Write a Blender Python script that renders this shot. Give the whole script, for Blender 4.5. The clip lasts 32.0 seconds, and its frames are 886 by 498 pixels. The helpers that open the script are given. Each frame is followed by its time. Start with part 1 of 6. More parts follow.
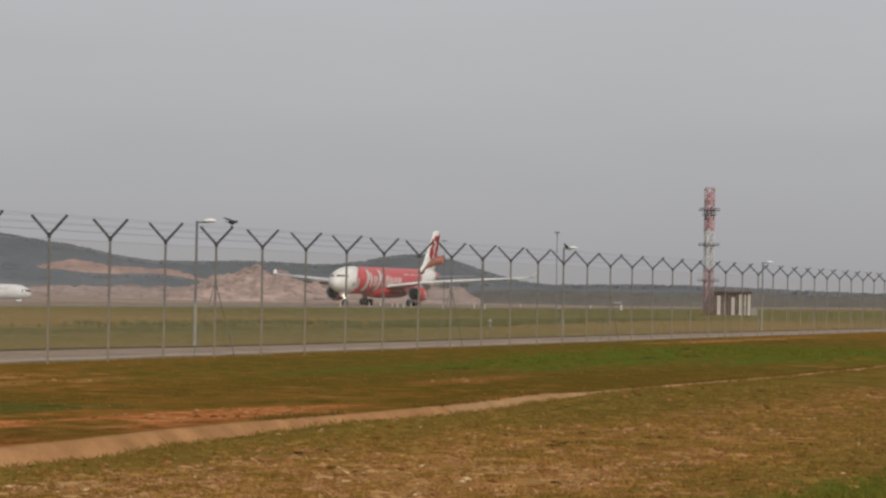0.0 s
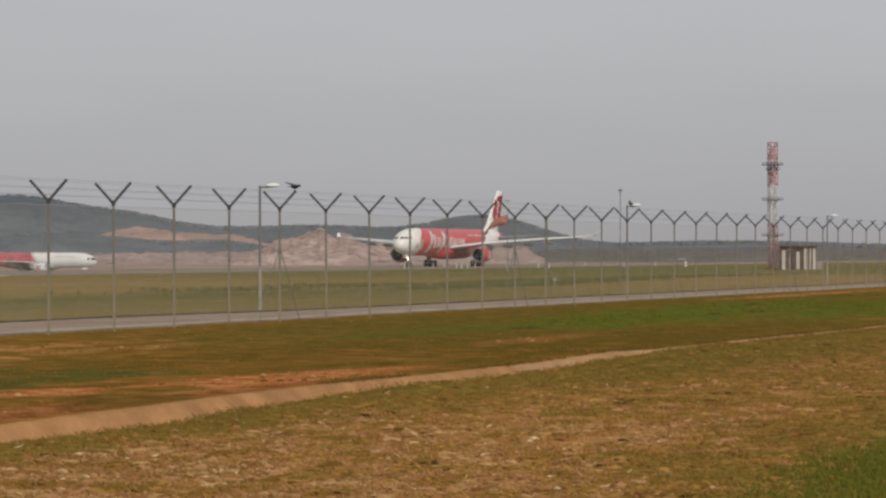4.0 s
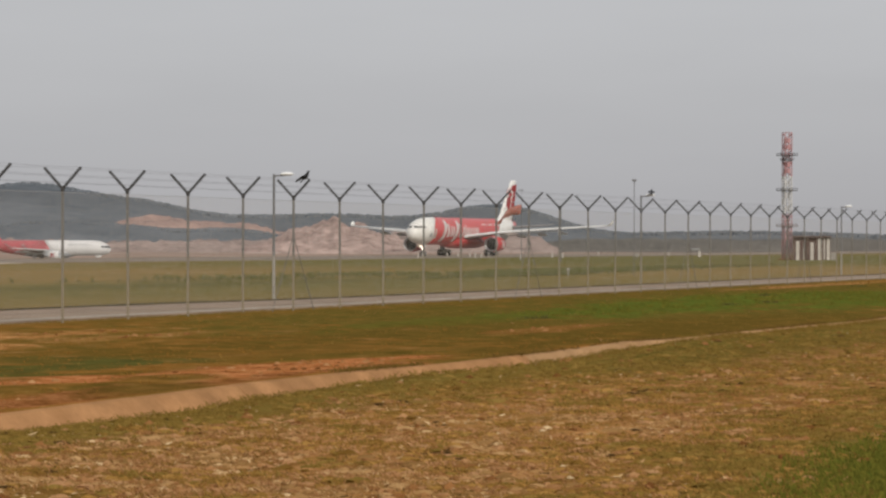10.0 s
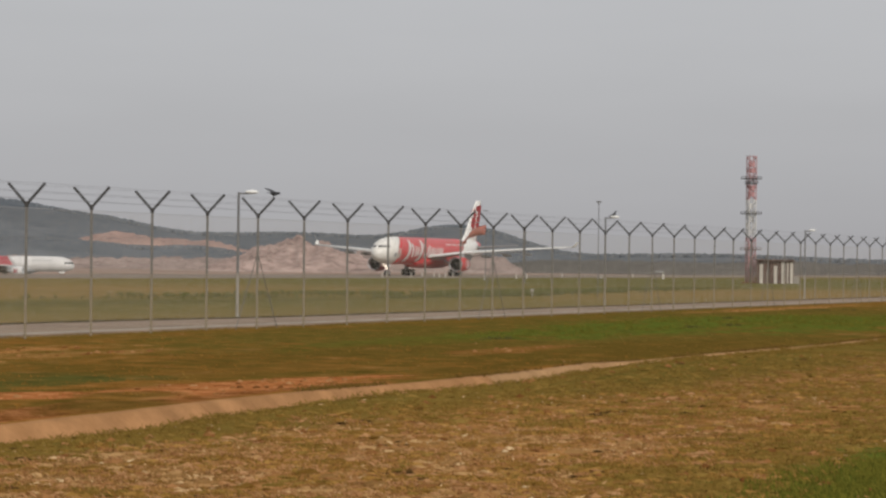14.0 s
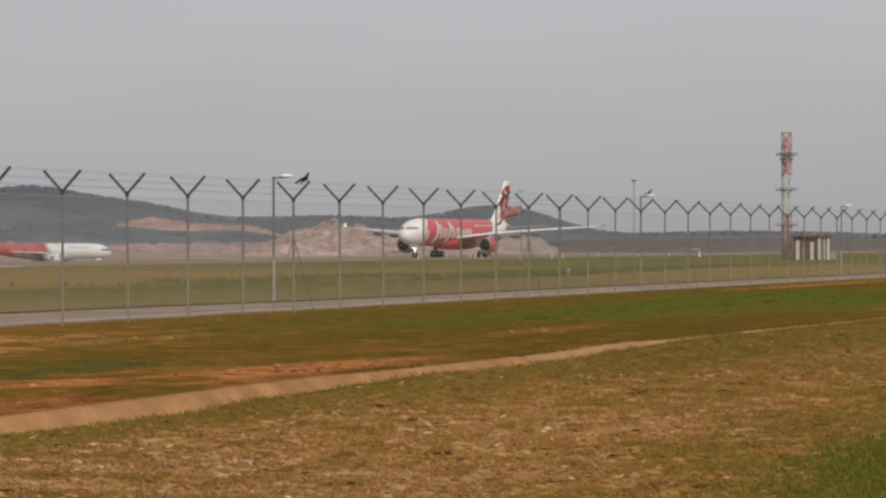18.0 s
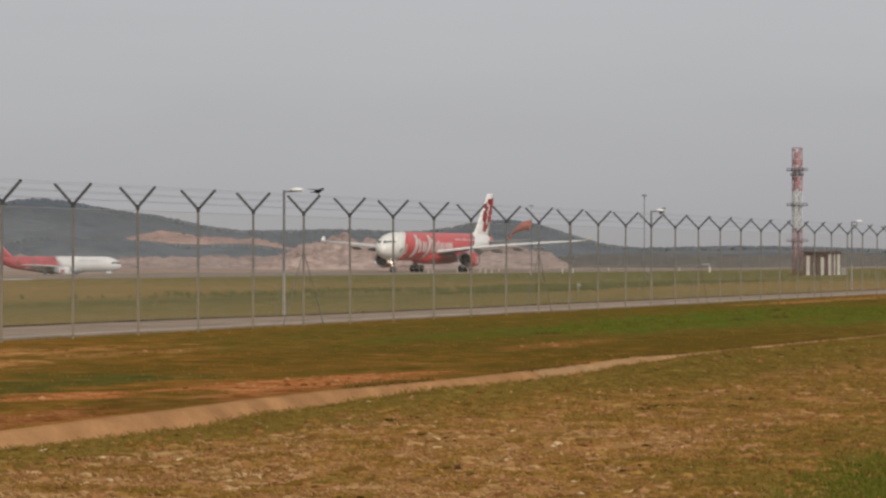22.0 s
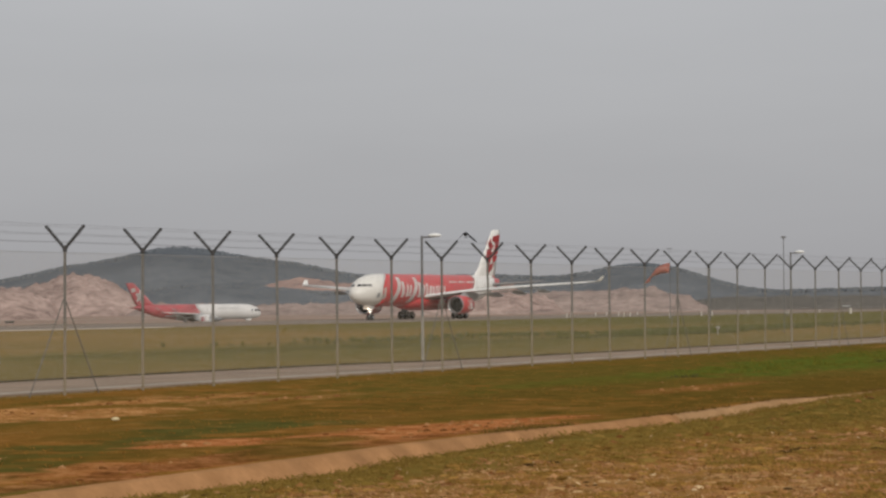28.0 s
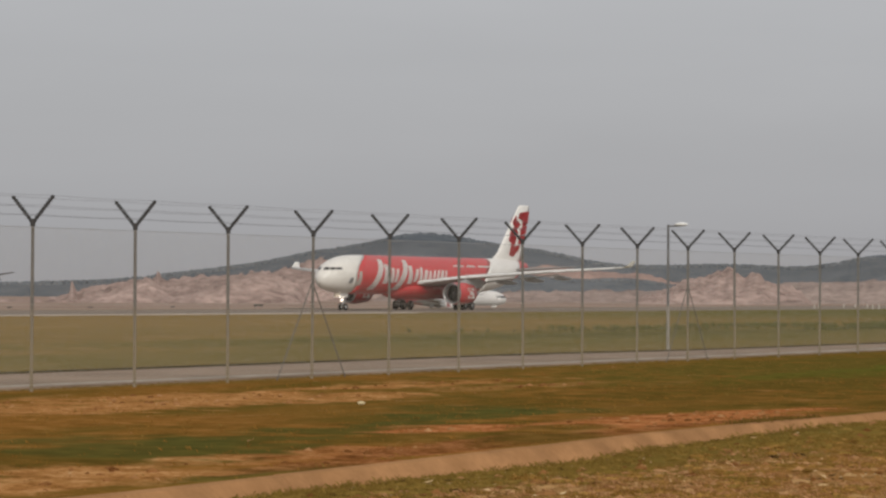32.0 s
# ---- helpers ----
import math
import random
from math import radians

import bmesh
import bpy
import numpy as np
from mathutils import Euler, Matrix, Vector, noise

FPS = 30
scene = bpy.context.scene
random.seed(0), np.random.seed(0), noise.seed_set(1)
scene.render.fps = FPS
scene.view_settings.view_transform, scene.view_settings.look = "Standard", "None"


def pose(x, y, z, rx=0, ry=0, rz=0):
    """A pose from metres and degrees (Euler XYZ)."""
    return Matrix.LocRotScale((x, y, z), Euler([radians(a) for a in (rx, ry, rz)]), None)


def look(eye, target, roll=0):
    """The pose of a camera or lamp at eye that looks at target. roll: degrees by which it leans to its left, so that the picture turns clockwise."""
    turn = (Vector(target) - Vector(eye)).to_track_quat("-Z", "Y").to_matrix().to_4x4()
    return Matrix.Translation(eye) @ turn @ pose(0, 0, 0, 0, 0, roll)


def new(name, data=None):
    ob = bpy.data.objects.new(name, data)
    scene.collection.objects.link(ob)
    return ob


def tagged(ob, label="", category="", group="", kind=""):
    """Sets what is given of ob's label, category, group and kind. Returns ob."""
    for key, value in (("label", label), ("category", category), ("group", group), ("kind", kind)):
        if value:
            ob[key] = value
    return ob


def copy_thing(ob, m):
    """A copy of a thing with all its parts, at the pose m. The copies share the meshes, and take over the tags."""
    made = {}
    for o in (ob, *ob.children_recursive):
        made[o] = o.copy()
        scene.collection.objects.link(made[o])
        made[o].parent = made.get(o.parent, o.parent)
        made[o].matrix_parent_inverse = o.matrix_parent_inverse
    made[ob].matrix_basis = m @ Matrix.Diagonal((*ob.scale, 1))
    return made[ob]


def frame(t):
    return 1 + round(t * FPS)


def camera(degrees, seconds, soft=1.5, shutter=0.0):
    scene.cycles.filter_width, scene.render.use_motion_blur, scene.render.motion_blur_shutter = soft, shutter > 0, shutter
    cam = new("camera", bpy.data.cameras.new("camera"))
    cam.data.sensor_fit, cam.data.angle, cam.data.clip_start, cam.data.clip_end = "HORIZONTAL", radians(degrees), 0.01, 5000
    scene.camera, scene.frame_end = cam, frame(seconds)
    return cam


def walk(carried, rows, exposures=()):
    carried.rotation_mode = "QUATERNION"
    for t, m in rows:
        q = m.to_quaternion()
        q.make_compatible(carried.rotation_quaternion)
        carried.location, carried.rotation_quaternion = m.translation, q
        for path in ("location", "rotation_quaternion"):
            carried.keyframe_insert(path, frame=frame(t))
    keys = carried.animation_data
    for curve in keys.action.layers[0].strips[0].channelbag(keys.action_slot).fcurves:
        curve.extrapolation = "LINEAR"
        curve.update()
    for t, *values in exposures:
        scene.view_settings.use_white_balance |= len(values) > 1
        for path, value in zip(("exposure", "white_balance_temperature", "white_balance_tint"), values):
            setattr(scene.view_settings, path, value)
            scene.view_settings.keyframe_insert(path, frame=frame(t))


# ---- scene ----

# The eye stands still and only turns; the fence line gives the plan its axes:
# u runs along the fence from its post number 0, v across it towards the airfield.
EYE_Z = 1.75
SHAKE = [  # seconds, yaw, pitch, lean in degrees
    (0, -5.643, 1.021, -1.044), (0.5, -5.196, 0.694, -1.03), (1, -4.849, 0.154, -0.374), (1.5, -4.142, 0.552, -0.123),
    (2, -4.055, -0.1, -0.46), (2.5, -3.923, 0.23, 0.049), (3, -3.926, 0.199, 0.125), (3.5, -4.2, 0.148, 0.027),
    (5.5, -4.02, 0.045, 0.318), (6, -4.617, -0.084, 0.001), (6.5, -4.158, -0.413, 0.345), (7, -4.69, -0.425, 0.035),
    (7.5, -4.136, 0.025, 0.226), (8, -4.292, -0.326, -0.06), (8.5, -4.548, -0.525, 0.228), (9, -4.382, -0.11, 0.15),
    (9.5, -4.563, -0.051, 0.047), (10, -3.875, -0.135, -0.142), (10.5, -4.338, -0.447, 0.041), (11, -4.448, -0.728, 0.338),
    (11.5, -4.123, -0.097, 0.134), (12, -3.802, -0.168, 0.014), (12.5, -3.166, -0.176, 0.508), (13, -2.362, -0.15, 0.74),
    (13.5, -3.833, 0.365, -0.225), (14, -4.69, 0.324, -0.741), (14.5, -4.755, 0.46, -0.35), (16.5, -3.828, 0.495, -0.103),
    (17, -3.888, 0.42, -0.36), (17.5, -3.476, 0.227, -0.352), (18, -3.876, -0.106, 0.128), (18.5, -3.864, 0.423, 0.146),
    (19, -3.324, 0.455, 0.34), (19.5, -3.305, 0.382, 0.106), (20, -3.008, 0.123, 0.108), (20.5, -2.847, 0.297, 0.014),
    (21, -3.398, 0.278, 0.02), (21.5, -3.39, 0.112, 0.09), (22, -3.644, 0.22, -0.056), (22.5, -2.911, 0.242, 0.426),
    (23, -2.075, 0.444, 0.615), (23.5, -2.121, 0.63, 0.673), (24, -2.393, 0.017, 0.438), (24.5, -2.718, 0.489, 0.263),
    (26.5, -1.739, 1.21, 0.523), (27, -1.51, 0.971, 0.747), (27.5, -0.464, 1.127, 0.768), (28, -0.497, 1.249, 0.508),
    (28.5, 0.383, 1.101, 0.084), (29, 0.805, 1.042, -0.002), (29.5, 1.905, 0.861, -0.137), (30, 2.543, 0.965, -0.292),
    (30.5, 2.968, 0.847, -0.451), (31, 3.507, 0.646, -0.02), (31.5, 4.553, 0.946, -0.059), (32, 5.087, 0.981, -0.285),
]

cam = camera(19.98, 32.0, soft=2.5)
walk(cam, [(t, pose(0, 0, EYE_Z, 90 + pitch, lean, yaw)) for t, yaw, pitch, lean in SHAKE],
     [(0, 0.09), (1, 0.12), (3.5, 0.14), (6, 0.2), (10, 0.26), (13, 0.26), (14, 0.19), (17, 0.18), (20, 0.16), (24, 0.14), (28, 0.06), (32, 0.04)])

# ---- light: a high grey cloud deck with a weak, wide sun behind it ----
SUN_EL, SUN_AZ = 30, 164
world = bpy.data.worlds.new("sky")
scene.world = world
world.use_nodes = True
wn, wl = world.node_tree.nodes, world.node_tree.links
wn.clear()
sky = wn.new("ShaderNodeTexSky")
sky.sky_type, sky.sun_disc = "NISHITA", False
sky.sun_elevation, sky.sun_rotation = radians(SUN_EL), radians(SUN_AZ)
sky.air_density, sky.dust_density = 1.0, 4.0
w_out, w_bg = wn.new("ShaderNodeOutputWorld"), wn.new("ShaderNodeBackground")
w_co, w_sep = wn.new("ShaderNodeTexCoord"), wn.new("ShaderNodeSeparateXYZ")
w_ramp = wn.new("ShaderNodeValToRGB")
w_map, w_noise = wn.new("ShaderNodeMapping"), wn.new("ShaderNodeTexNoise")
w_mix, w_soft, w_add = wn.new("ShaderNodeMix"), wn.new("ShaderNodeMix"), wn.new("ShaderNodeMapRange")
w_ramp.color_ramp.elements[0].position, w_ramp.color_ramp.elements[0].color = 0.0, (3.55, 3.5, 3.62, 1)
w_ramp.color_ramp.elements[1].position, w_ramp.color_ramp.elements[1].color = 0.16, (4.85, 4.85, 4.97, 1)
w_el = w_ramp.color_ramp.elements.new(0.04)
w_el.color = (3.95, 3.95, 4.1, 1)
w_map.inputs["Scale"].default_value = (3.0, 3.0, 16.0)
w_noise.inputs["Scale"].default_value, w_noise.inputs["Detail"].default_value = 1.6, 5.0
w_add.inputs["To Min"].default_value, w_add.inputs["To Max"].default_value = 0.93, 1.07
w_mix.data_type, w_mix.blend_type = "RGBA", "MULTIPLY"
w_mix.inputs["Factor"].default_value = 1.0
w_soft.data_type = "RGBA"
w_soft.inputs["Factor"].default_value = 0.92
wl.new(w_co.outputs["Generated"], w_sep.inputs[0])
wl.new(w_co.outputs["Generated"], w_map.inputs["Vector"])
wl.new(w_map.outputs[0], w_noise.inputs["Vector"])
wl.new(w_noise.outputs["Fac"], w_add.inputs["Value"])
wl.new(w_sep.outputs["Z"], w_ramp.inputs[0])
wl.new(w_ramp.outputs[0], w_mix.inputs["A"])
wl.new(w_add.outputs[0], w_mix.inputs["B"])
wl.new(sky.outputs[0], w_soft.inputs["A"])
wl.new(w_mix.outputs["Result"], w_soft.inputs["B"])
wl.new(w_soft.outputs["Result"], w_bg.inputs["Color"])
w_bg.inputs["Strength"].default_value = 0.1
wl.new(w_bg.outputs[0], w_out.inputs["Surface"])

sun = new("sun", bpy.data.lights.new("sun", "SUN"))
sun.data.energy, sun.data.angle, sun.data.color = 1.9, radians(14), (1.0, 0.95, 0.87)
sun.matrix_world = look((0, 0, 300), Vector((0, 0, 300)) - Vector((
    math.sin(radians(SUN_AZ)) * math.cos(radians(SUN_EL)), math.cos(radians(SUN_AZ)) * math.cos(radians(SUN_EL)), math.sin(radians(SUN_EL)))))

# ---- plan ----
PHI = radians(63.026)
U, N = Vector((math.cos(PHI), math.sin(PHI), 0)), Vector((-math.sin(PHI), math.cos(PHI), 0))
P0 = Vector((-7.085, 50.022, 0))
BAY, POST_H = 2.8, 2.95


def smooth(a, b, x):
    k = min(1.0, max(0.0, (x - a) / (b - a)))
    return k * k * (3 - 2 * k)


def bend(u):
    """The fence, the road and the drain swing gently towards the eye's side farther on."""
    k = min(max(0.0, u - 40), 200)
    return -1.06e-4 * k * k


def plan(u, v, z=0.0):
    return P0 + U * u + N * (v + bend(u)) + Vector((0, 0, z))


def uv_of(x, y):
    d = Vector((x, y, 0)) - P0
    u = d.dot(U)
    return u, d.dot(N) - bend(u)


def fall(v):
    """Height of the airfield, which drops away behind the perimeter road."""
    return -1.02 * smooth(10, 190, v) - 2.77 * smooth(200, 340, v)


def bear(az, dist, z=0.0):
    """A place at a bearing (degrees right of straight ahead) and distance from the eye."""
    return Vector((dist * math.sin(radians(az)), dist * math.cos(radians(az)), z))


def near_lip(u):
    """The near bank swells along the drain and hides more of it farther on."""
    k = float(np.interp(u, (-30, -21, -18.5, -16.3, -12, -9, -6, -3, 0, 5, 9, 30), (0.0, 0.0, -0.02, 0.045, 0.09, 0.055, 0.07, 0.13, 0.135, 0.115, 0.085, 0.06)))
    return k + smooth(-4, 4, u) * (0.03 * noise.noise(Vector((u * 0.33, 4.0, 0))) + 0.016 * noise.noise(Vector((u * 1.1, 7.0, 0))))


def far_lip(u):
    """Rise and fall of the drain's far edge."""
    return float(np.interp(u, (-24, -20, -17, -15, -11, -7, -3, 0, 3, 8, 13, 16, 40), (-0.05, -0.03, -0.005, 0.02, 0.022, -0.008, -0.005, 0.03, -0.02, -0.03, -0.045, -0.072, -0.075)))


def sag(u, v):
    """The road lies a hand's width below the fence foot, and a little lower farther on."""
    return -(0.09 * smooth(0.3, 2.0, v) + 0.06 * smooth(3, 7.6, v) * smooth(20, 36, u)) * (1 - smooth(40, 130, v))


def ground_z(x, y):
    u, v = uv_of(x, y)
    if v > 0:
        return fall(v) + sag(u, v)
    z = 0.05 * noise.noise(Vector((x * 0.09, y * 0.09, 3.1)))
    z *= smooth(0, -2.5, v) * (1 if v < -16.9 else smooth(-14.6, -12.0, v) if v > -14.7 else 0)
    # hummocks a step or two across
    h = 0.026 * noise.noise(Vector((u * 0.4, v * 0.45, 8.0))) + 0.02 * noise.noise(Vector((u * 1.1, v * 1.0, 2.0))) + 0.012 * noise.noise(Vector((u * 2.7, v * 2.4, 5.0)))
    z += h * smooth(-0.4, -1.6, v) * (smooth(-16.3, -17.2, v) if v < -16 else smooth(-14.7, -13.9, v))
    if v > -15:
        z += far_lip(u) * smooth(-10, -14.4, v)
        # the green swell beyond the drain
        z += 0.1 * math.exp(-((u - 34) / 12) ** 2 - ((v + 6.5) / 2.6) ** 2) * (1 + 0.5 * noise.noise(Vector((u * 0.3, v * 0.5, 1.0))))
    if -19.5 < v < -16:
        z += near_lip(u) * smooth(-19.5, -16.5, v)
    return z


# ---- materials ----
def node_mat(name, rough=0.8, metal=0.0):
    m = bpy.data.materials.new(name)
    m.use_nodes = True
    nt = m.node_tree
    b = nt.nodes["Principled BSDF"]
    b.inputs["Roughness"].default_value, b.inputs["Metallic"].default_value = rough, metal
    b.inputs["Specular IOR Level"].default_value = 0.5 if rough < 0.65 else 0.0 if rough > 0.72 else 0.2
    return m, nt, b


def noise_node(nt, scale, detail=4.0, stretch=None, seed=0.0, co="Object"):
    tc, mp, n = nt.nodes.new("ShaderNodeTexCoord"), nt.nodes.new("ShaderNodeMapping"), nt.nodes.new("ShaderNodeTexNoise")
    if co == "World":
        tc = nt.nodes.new("ShaderNodeNewGeometry")
    elif co == "plan":
        tc = nt.nodes.new("ShaderNodeAttribute")
        tc.attribute_name = "plan"
    nt.links.new(tc.outputs[{"World": "Position", "plan": "Vector"}.get(co, co)], mp.inputs["Vector"])
    mp.inputs["Location"].default_value = (seed, seed * 1.7, seed * 0.6)
    if stretch:
        mp.inputs["Scale"].default_value = stretch
    n.inputs["Scale"].default_value, n.inputs["Detail"].default_value = scale, detail
    nt.links.new(mp.outputs[0], n.inputs["Vector"])
    return n.outputs["Fac"]


def ramp(nt, fac, stops):
    r = nt.nodes.new("ShaderNodeValToRGB")
    e = r.color_ramp.elements
    while len(e) < len(stops):
        e.new(0.5)
    for el, (pos, col) in zip(e, stops):
        el.position = pos
        el.color = (*col, 1) if len(col) == 3 else col
    nt.links.new(fac, r.inputs[0])
    return r.outputs[0]


def mix(nt, fac, a, b, mode="MIX"):
    m = nt.nodes.new("ShaderNodeMix")
    m.data_type, m.blend_type = "RGBA", mode
    for sock, val in ((m.inputs["Factor"], fac), (m.inputs["A"], a), (m.inputs["B"], b)):
        if isinstance(val, (int, float)):
            sock.default_value = val
        elif isinstance(val, tuple):
            sock.default_value = (*val, 1)
        else:
            nt.links.new(val, sock)
    return m.outputs["Result"]


def bump(nt, b, fac, strength, dist):
    n = nt.nodes.new("ShaderNodeBump")
    n.inputs["Strength"].default_value, n.inputs["Distance"].default_value = strength, dist
    nt.links.new(fac, n.inputs["Height"])
    nt.links.new(n.outputs[0], b.inputs["Normal"])


def plain(name, col, rough=0.6, metal=0.0, scale=3.0, vary=0.15, bump_d=0.0, grime=None, co="Object"):
    """A surface with two scales of tonal variation and an optional stain colour."""
    m, nt, b = node_mat(name, rough, metal)
    lo, hi = tuple(c * (1 - vary) for c in col), tuple(min(1, c * (1 + vary)) for c in col)
    c1 = ramp(nt, noise_node(nt, scale, 5, co=co), [(0.3, lo), (0.7, hi)])
    c2 = ramp(nt, noise_node(nt, scale * 9, 3, seed=4, co=co), [(0.3, (1 - vary * 0.6,) * 3), (0.7, (1, 1, 1))])
    c = mix(nt, 1.0, c1, c2, "MULTIPLY")
    if grime:
        f = ramp(nt, noise_node(nt, scale * 0.7, 6, seed=9, co=co), [(0.52, (0, 0, 0)), (0.75, (0.6, 0.6, 0.6))])
        c = mix(nt, f, c, grime)
    nt.links.new(c, b.inputs["Base Color"])
    if bump_d:
        bump(nt, b, noise_node(nt, scale * 12, 4), 0.5, bump_d)
    return m


def glow(name, col, power):
    m, nt, b = node_mat(name, 0.3)
    b.inputs["Emission Color"].default_value, b.inputs["Emission Strength"].default_value = (*col, 1), power
    return m


STEEL = plain("galvanised_steel", (0.15, 0.135, 0.115), 0.55, 0.3, 5, 0.2, 0, (0.2, 0.15, 0.1))
POST = plain("weathered_post", (0.178, 0.168, 0.152), 0.7, 0.0, 4, 0.18, 0.002, (0.2, 0.17, 0.13))


def tan_foot(m, top, col):
    """Paler tan colour towards the foot of a post, with a ragged upper edge."""
    nt = m.node_tree
    b = nt.nodes["Principled BSDF"]
    old = b.inputs["Base Color"].links[0].from_socket
    tc, sp, add, mr = nt.nodes.new("ShaderNodeTexCoord"), nt.nodes.new("ShaderNodeSeparateXYZ"), nt.nodes.new("ShaderNodeMath"), nt.nodes.new("ShaderNodeMapRange")
    nt.links.new(tc.outputs["Object"], sp.inputs[0])
    nt.links.new(sp.outputs["Z"], add.inputs[0])
    nt.links.new(noise_node(nt, 3.0, 5, seed=17), add.inputs[1])
    mr.inputs["From Min"].default_value, mr.inputs["From Max"].default_value = top + 0.7, top + 0.2
    mr.inputs["To Max"].default_value = 0.8
    nt.links.new(add.outputs[0], mr.inputs["Value"])
    nt.links.new(mix(nt, mr.outputs[0], old, col), b.inputs["Base Color"])


tan_foot(POST, 1.3, (0.29, 0.23, 0.145))
BRACE = plain("grey_brace_paint", (0.16, 0.145, 0.125), 0.7, 0.0, 4, 0.15)
ARM = plain("dark_steel_arm", (0.065, 0.063, 0.062), 0.6, 0.2, 9, 0.25)
BARB = plain("dull_barbed_wire", (0.17, 0.17, 0.175), 0.6, 0.0, 8, 0.1)
WIRE = plain("fence_wire", (0.37, 0.345, 0.3), 0.6, 0.0, 8, 0.1)
CONCRETE = plain("drain_concrete", (0.4, 0.212, 0.096), 0.9, 0.0, 1.6, 0.22, 0.01, (0.3, 0.152, 0.064), "World")
PALE_CONCRETE = plain("worn_drain_concrete", (0.41, 0.245, 0.122), 0.9, 0.0, 1.2, 0.22, 0.01, (0.3, 0.17, 0.075), "World")
LAMP_WHITE = plain("lamp_shell", (0.75, 0.75, 0.73), 0.4, 0.0, 6, 0.06)
POLE = plain("lamp_pole_paint", (0.14, 0.14, 0.14), 0.5, 0.2, 6, 0.12)
FOOT = plain("pale_pole_foot", (0.3, 0.275, 0.24), 0.7, 0.0, 5, 0.15)
RED = plain("red_paint", (0.58, 0.06, 0.063), 0.35, 0.0, 0.4, 0.08)
# The far airliner's red and white, dulled in colour to stand in for haze.
HAZED_RED = plain("hazed_red_paint", (0.43, 0.095, 0.105), 0.45, 0.0, 0.25, 0.2)
HAZED_WHITE = plain("hazed_white_paint", (0.68, 0.66, 0.64), 0.45, 0.0, 0.3, 0.08)
WHITE = plain("white_paint", (0.84, 0.82, 0.78), 0.35, 0.0, 0.5, 0.05)
GREY = plain("grey_paint", (0.42, 0.43, 0.44), 0.45, 0.0, 0.5, 0.08)
RUBBER = plain("tyre_rubber", (0.03, 0.03, 0.03), 0.85, 0.0, 3, 0.2)
DARK = plain("dark_gap", (0.02, 0.02, 0.022), 0.6, 0.0, 2, 0.2)
FEATHER = plain("black_feathers", (0.012, 0.012, 0.014), 0.55, 0.0, 30, 0.3)
MAST_RED = plain("mast_red", (0.43, 0.225, 0.23), 0.6, 0.0, 1.5, 0.15)
MAST_WHITE = plain("mast_white", (0.62, 0.6, 0.58), 0.6, 0.0, 1.5, 0.12)
PANEL = plain("pale_panel", (0.56, 0.52, 0.46), 0.7, 0.0, 1.5, 0.12)
BROWN = plain("brown_cladding", (0.13, 0.08, 0.065), 0.7, 0.0, 1.5, 0.2)
ORANGE = plain("windsock_cloth", (0.66, 0.29, 0.23), 0.8, 0.0, 1.2, 0.15)
SIGN_DARK = plain("sign_black", (0.05, 0.045, 0.04), 0.6, 0.0, 1.5, 0.2)


# ---- mesh helpers ----
def part(name, bm, material, parent=None, label="", smooth_faces=False):
    """Links a bmesh as one mesh object, under a thing or under a part."""
    me = bpy.data.meshes.new(name)
    if smooth_faces:
        for f in bm.faces:
            f.smooth = True
    bm.to_mesh(me)
    bm.free()
    for mt in material if isinstance(material, (list, tuple)) else [material]:
        me.materials.append(mt)
    ob = new(name, me)
    ob.parent = parent
    if label:
        ob["label"] = label
    return ob


def thing(name, place, label, category, group="", kind=""):
    ob = new(name)
    ob.empty_display_size = 0.2
    ob.matrix_basis = place if isinstance(place, Matrix) else Matrix.Translation(place)
    return tagged(ob, label, category, group, kind)


def box(bm, lo, hi, bevel=0.0, m=None):
    c = [(a + b) / 2 for a, b in zip(lo, hi)]
    s = [abs(b - a) for a, b in zip(lo, hi)]
    mat4 = Matrix.Translation(c) @ Matrix.Diagonal((*s, 1))
    r = bmesh.ops.create_cube(bm, size=1, matrix=(m @ mat4) if m else mat4)
    if bevel:
        es = {e for v in r["verts"] for e in v.link_edges}
        bmesh.ops.bevel(bm, geom=list(es), offset=bevel, segments=1, affect="EDGES")
    return bm


def rod(bm, a, b, r1, r2=None, seg=8):
    a, b = Vector(a), Vector(b)
    d = b - a
    q = d.to_track_quat("Z", "Y").to_matrix().to_4x4()
    bmesh.ops.create_cone(bm, cap_ends=True, segments=seg, radius1=r1, radius2=r1 if r2 is None else r2,
                          depth=d.length, matrix=Matrix.Translation((a + b) / 2) @ q)
    return bm


def loft(bm, rings, cap=True):
    """Skin a row of equal rings of points."""
    vs = [[bm.verts.new(p) for p in r] for r in rings]
    n = len(vs[0])
    for r0, r1 in zip(vs, vs[1:]):
        for i in range(n):
            bm.faces.new((r0[i], r0[(i + 1) % n], r1[(i + 1) % n], r1[i]))
    if cap:
        bm.faces.new(vs[0][::-1])
        bm.faces.new(vs[-1])
    return bm


def mesh_from(name, verts, faces, material):
    me = bpy.data.meshes.new(name)
    me.from_pydata(verts, [], faces)
    me.update()
    me.materials.append(material)
    return me


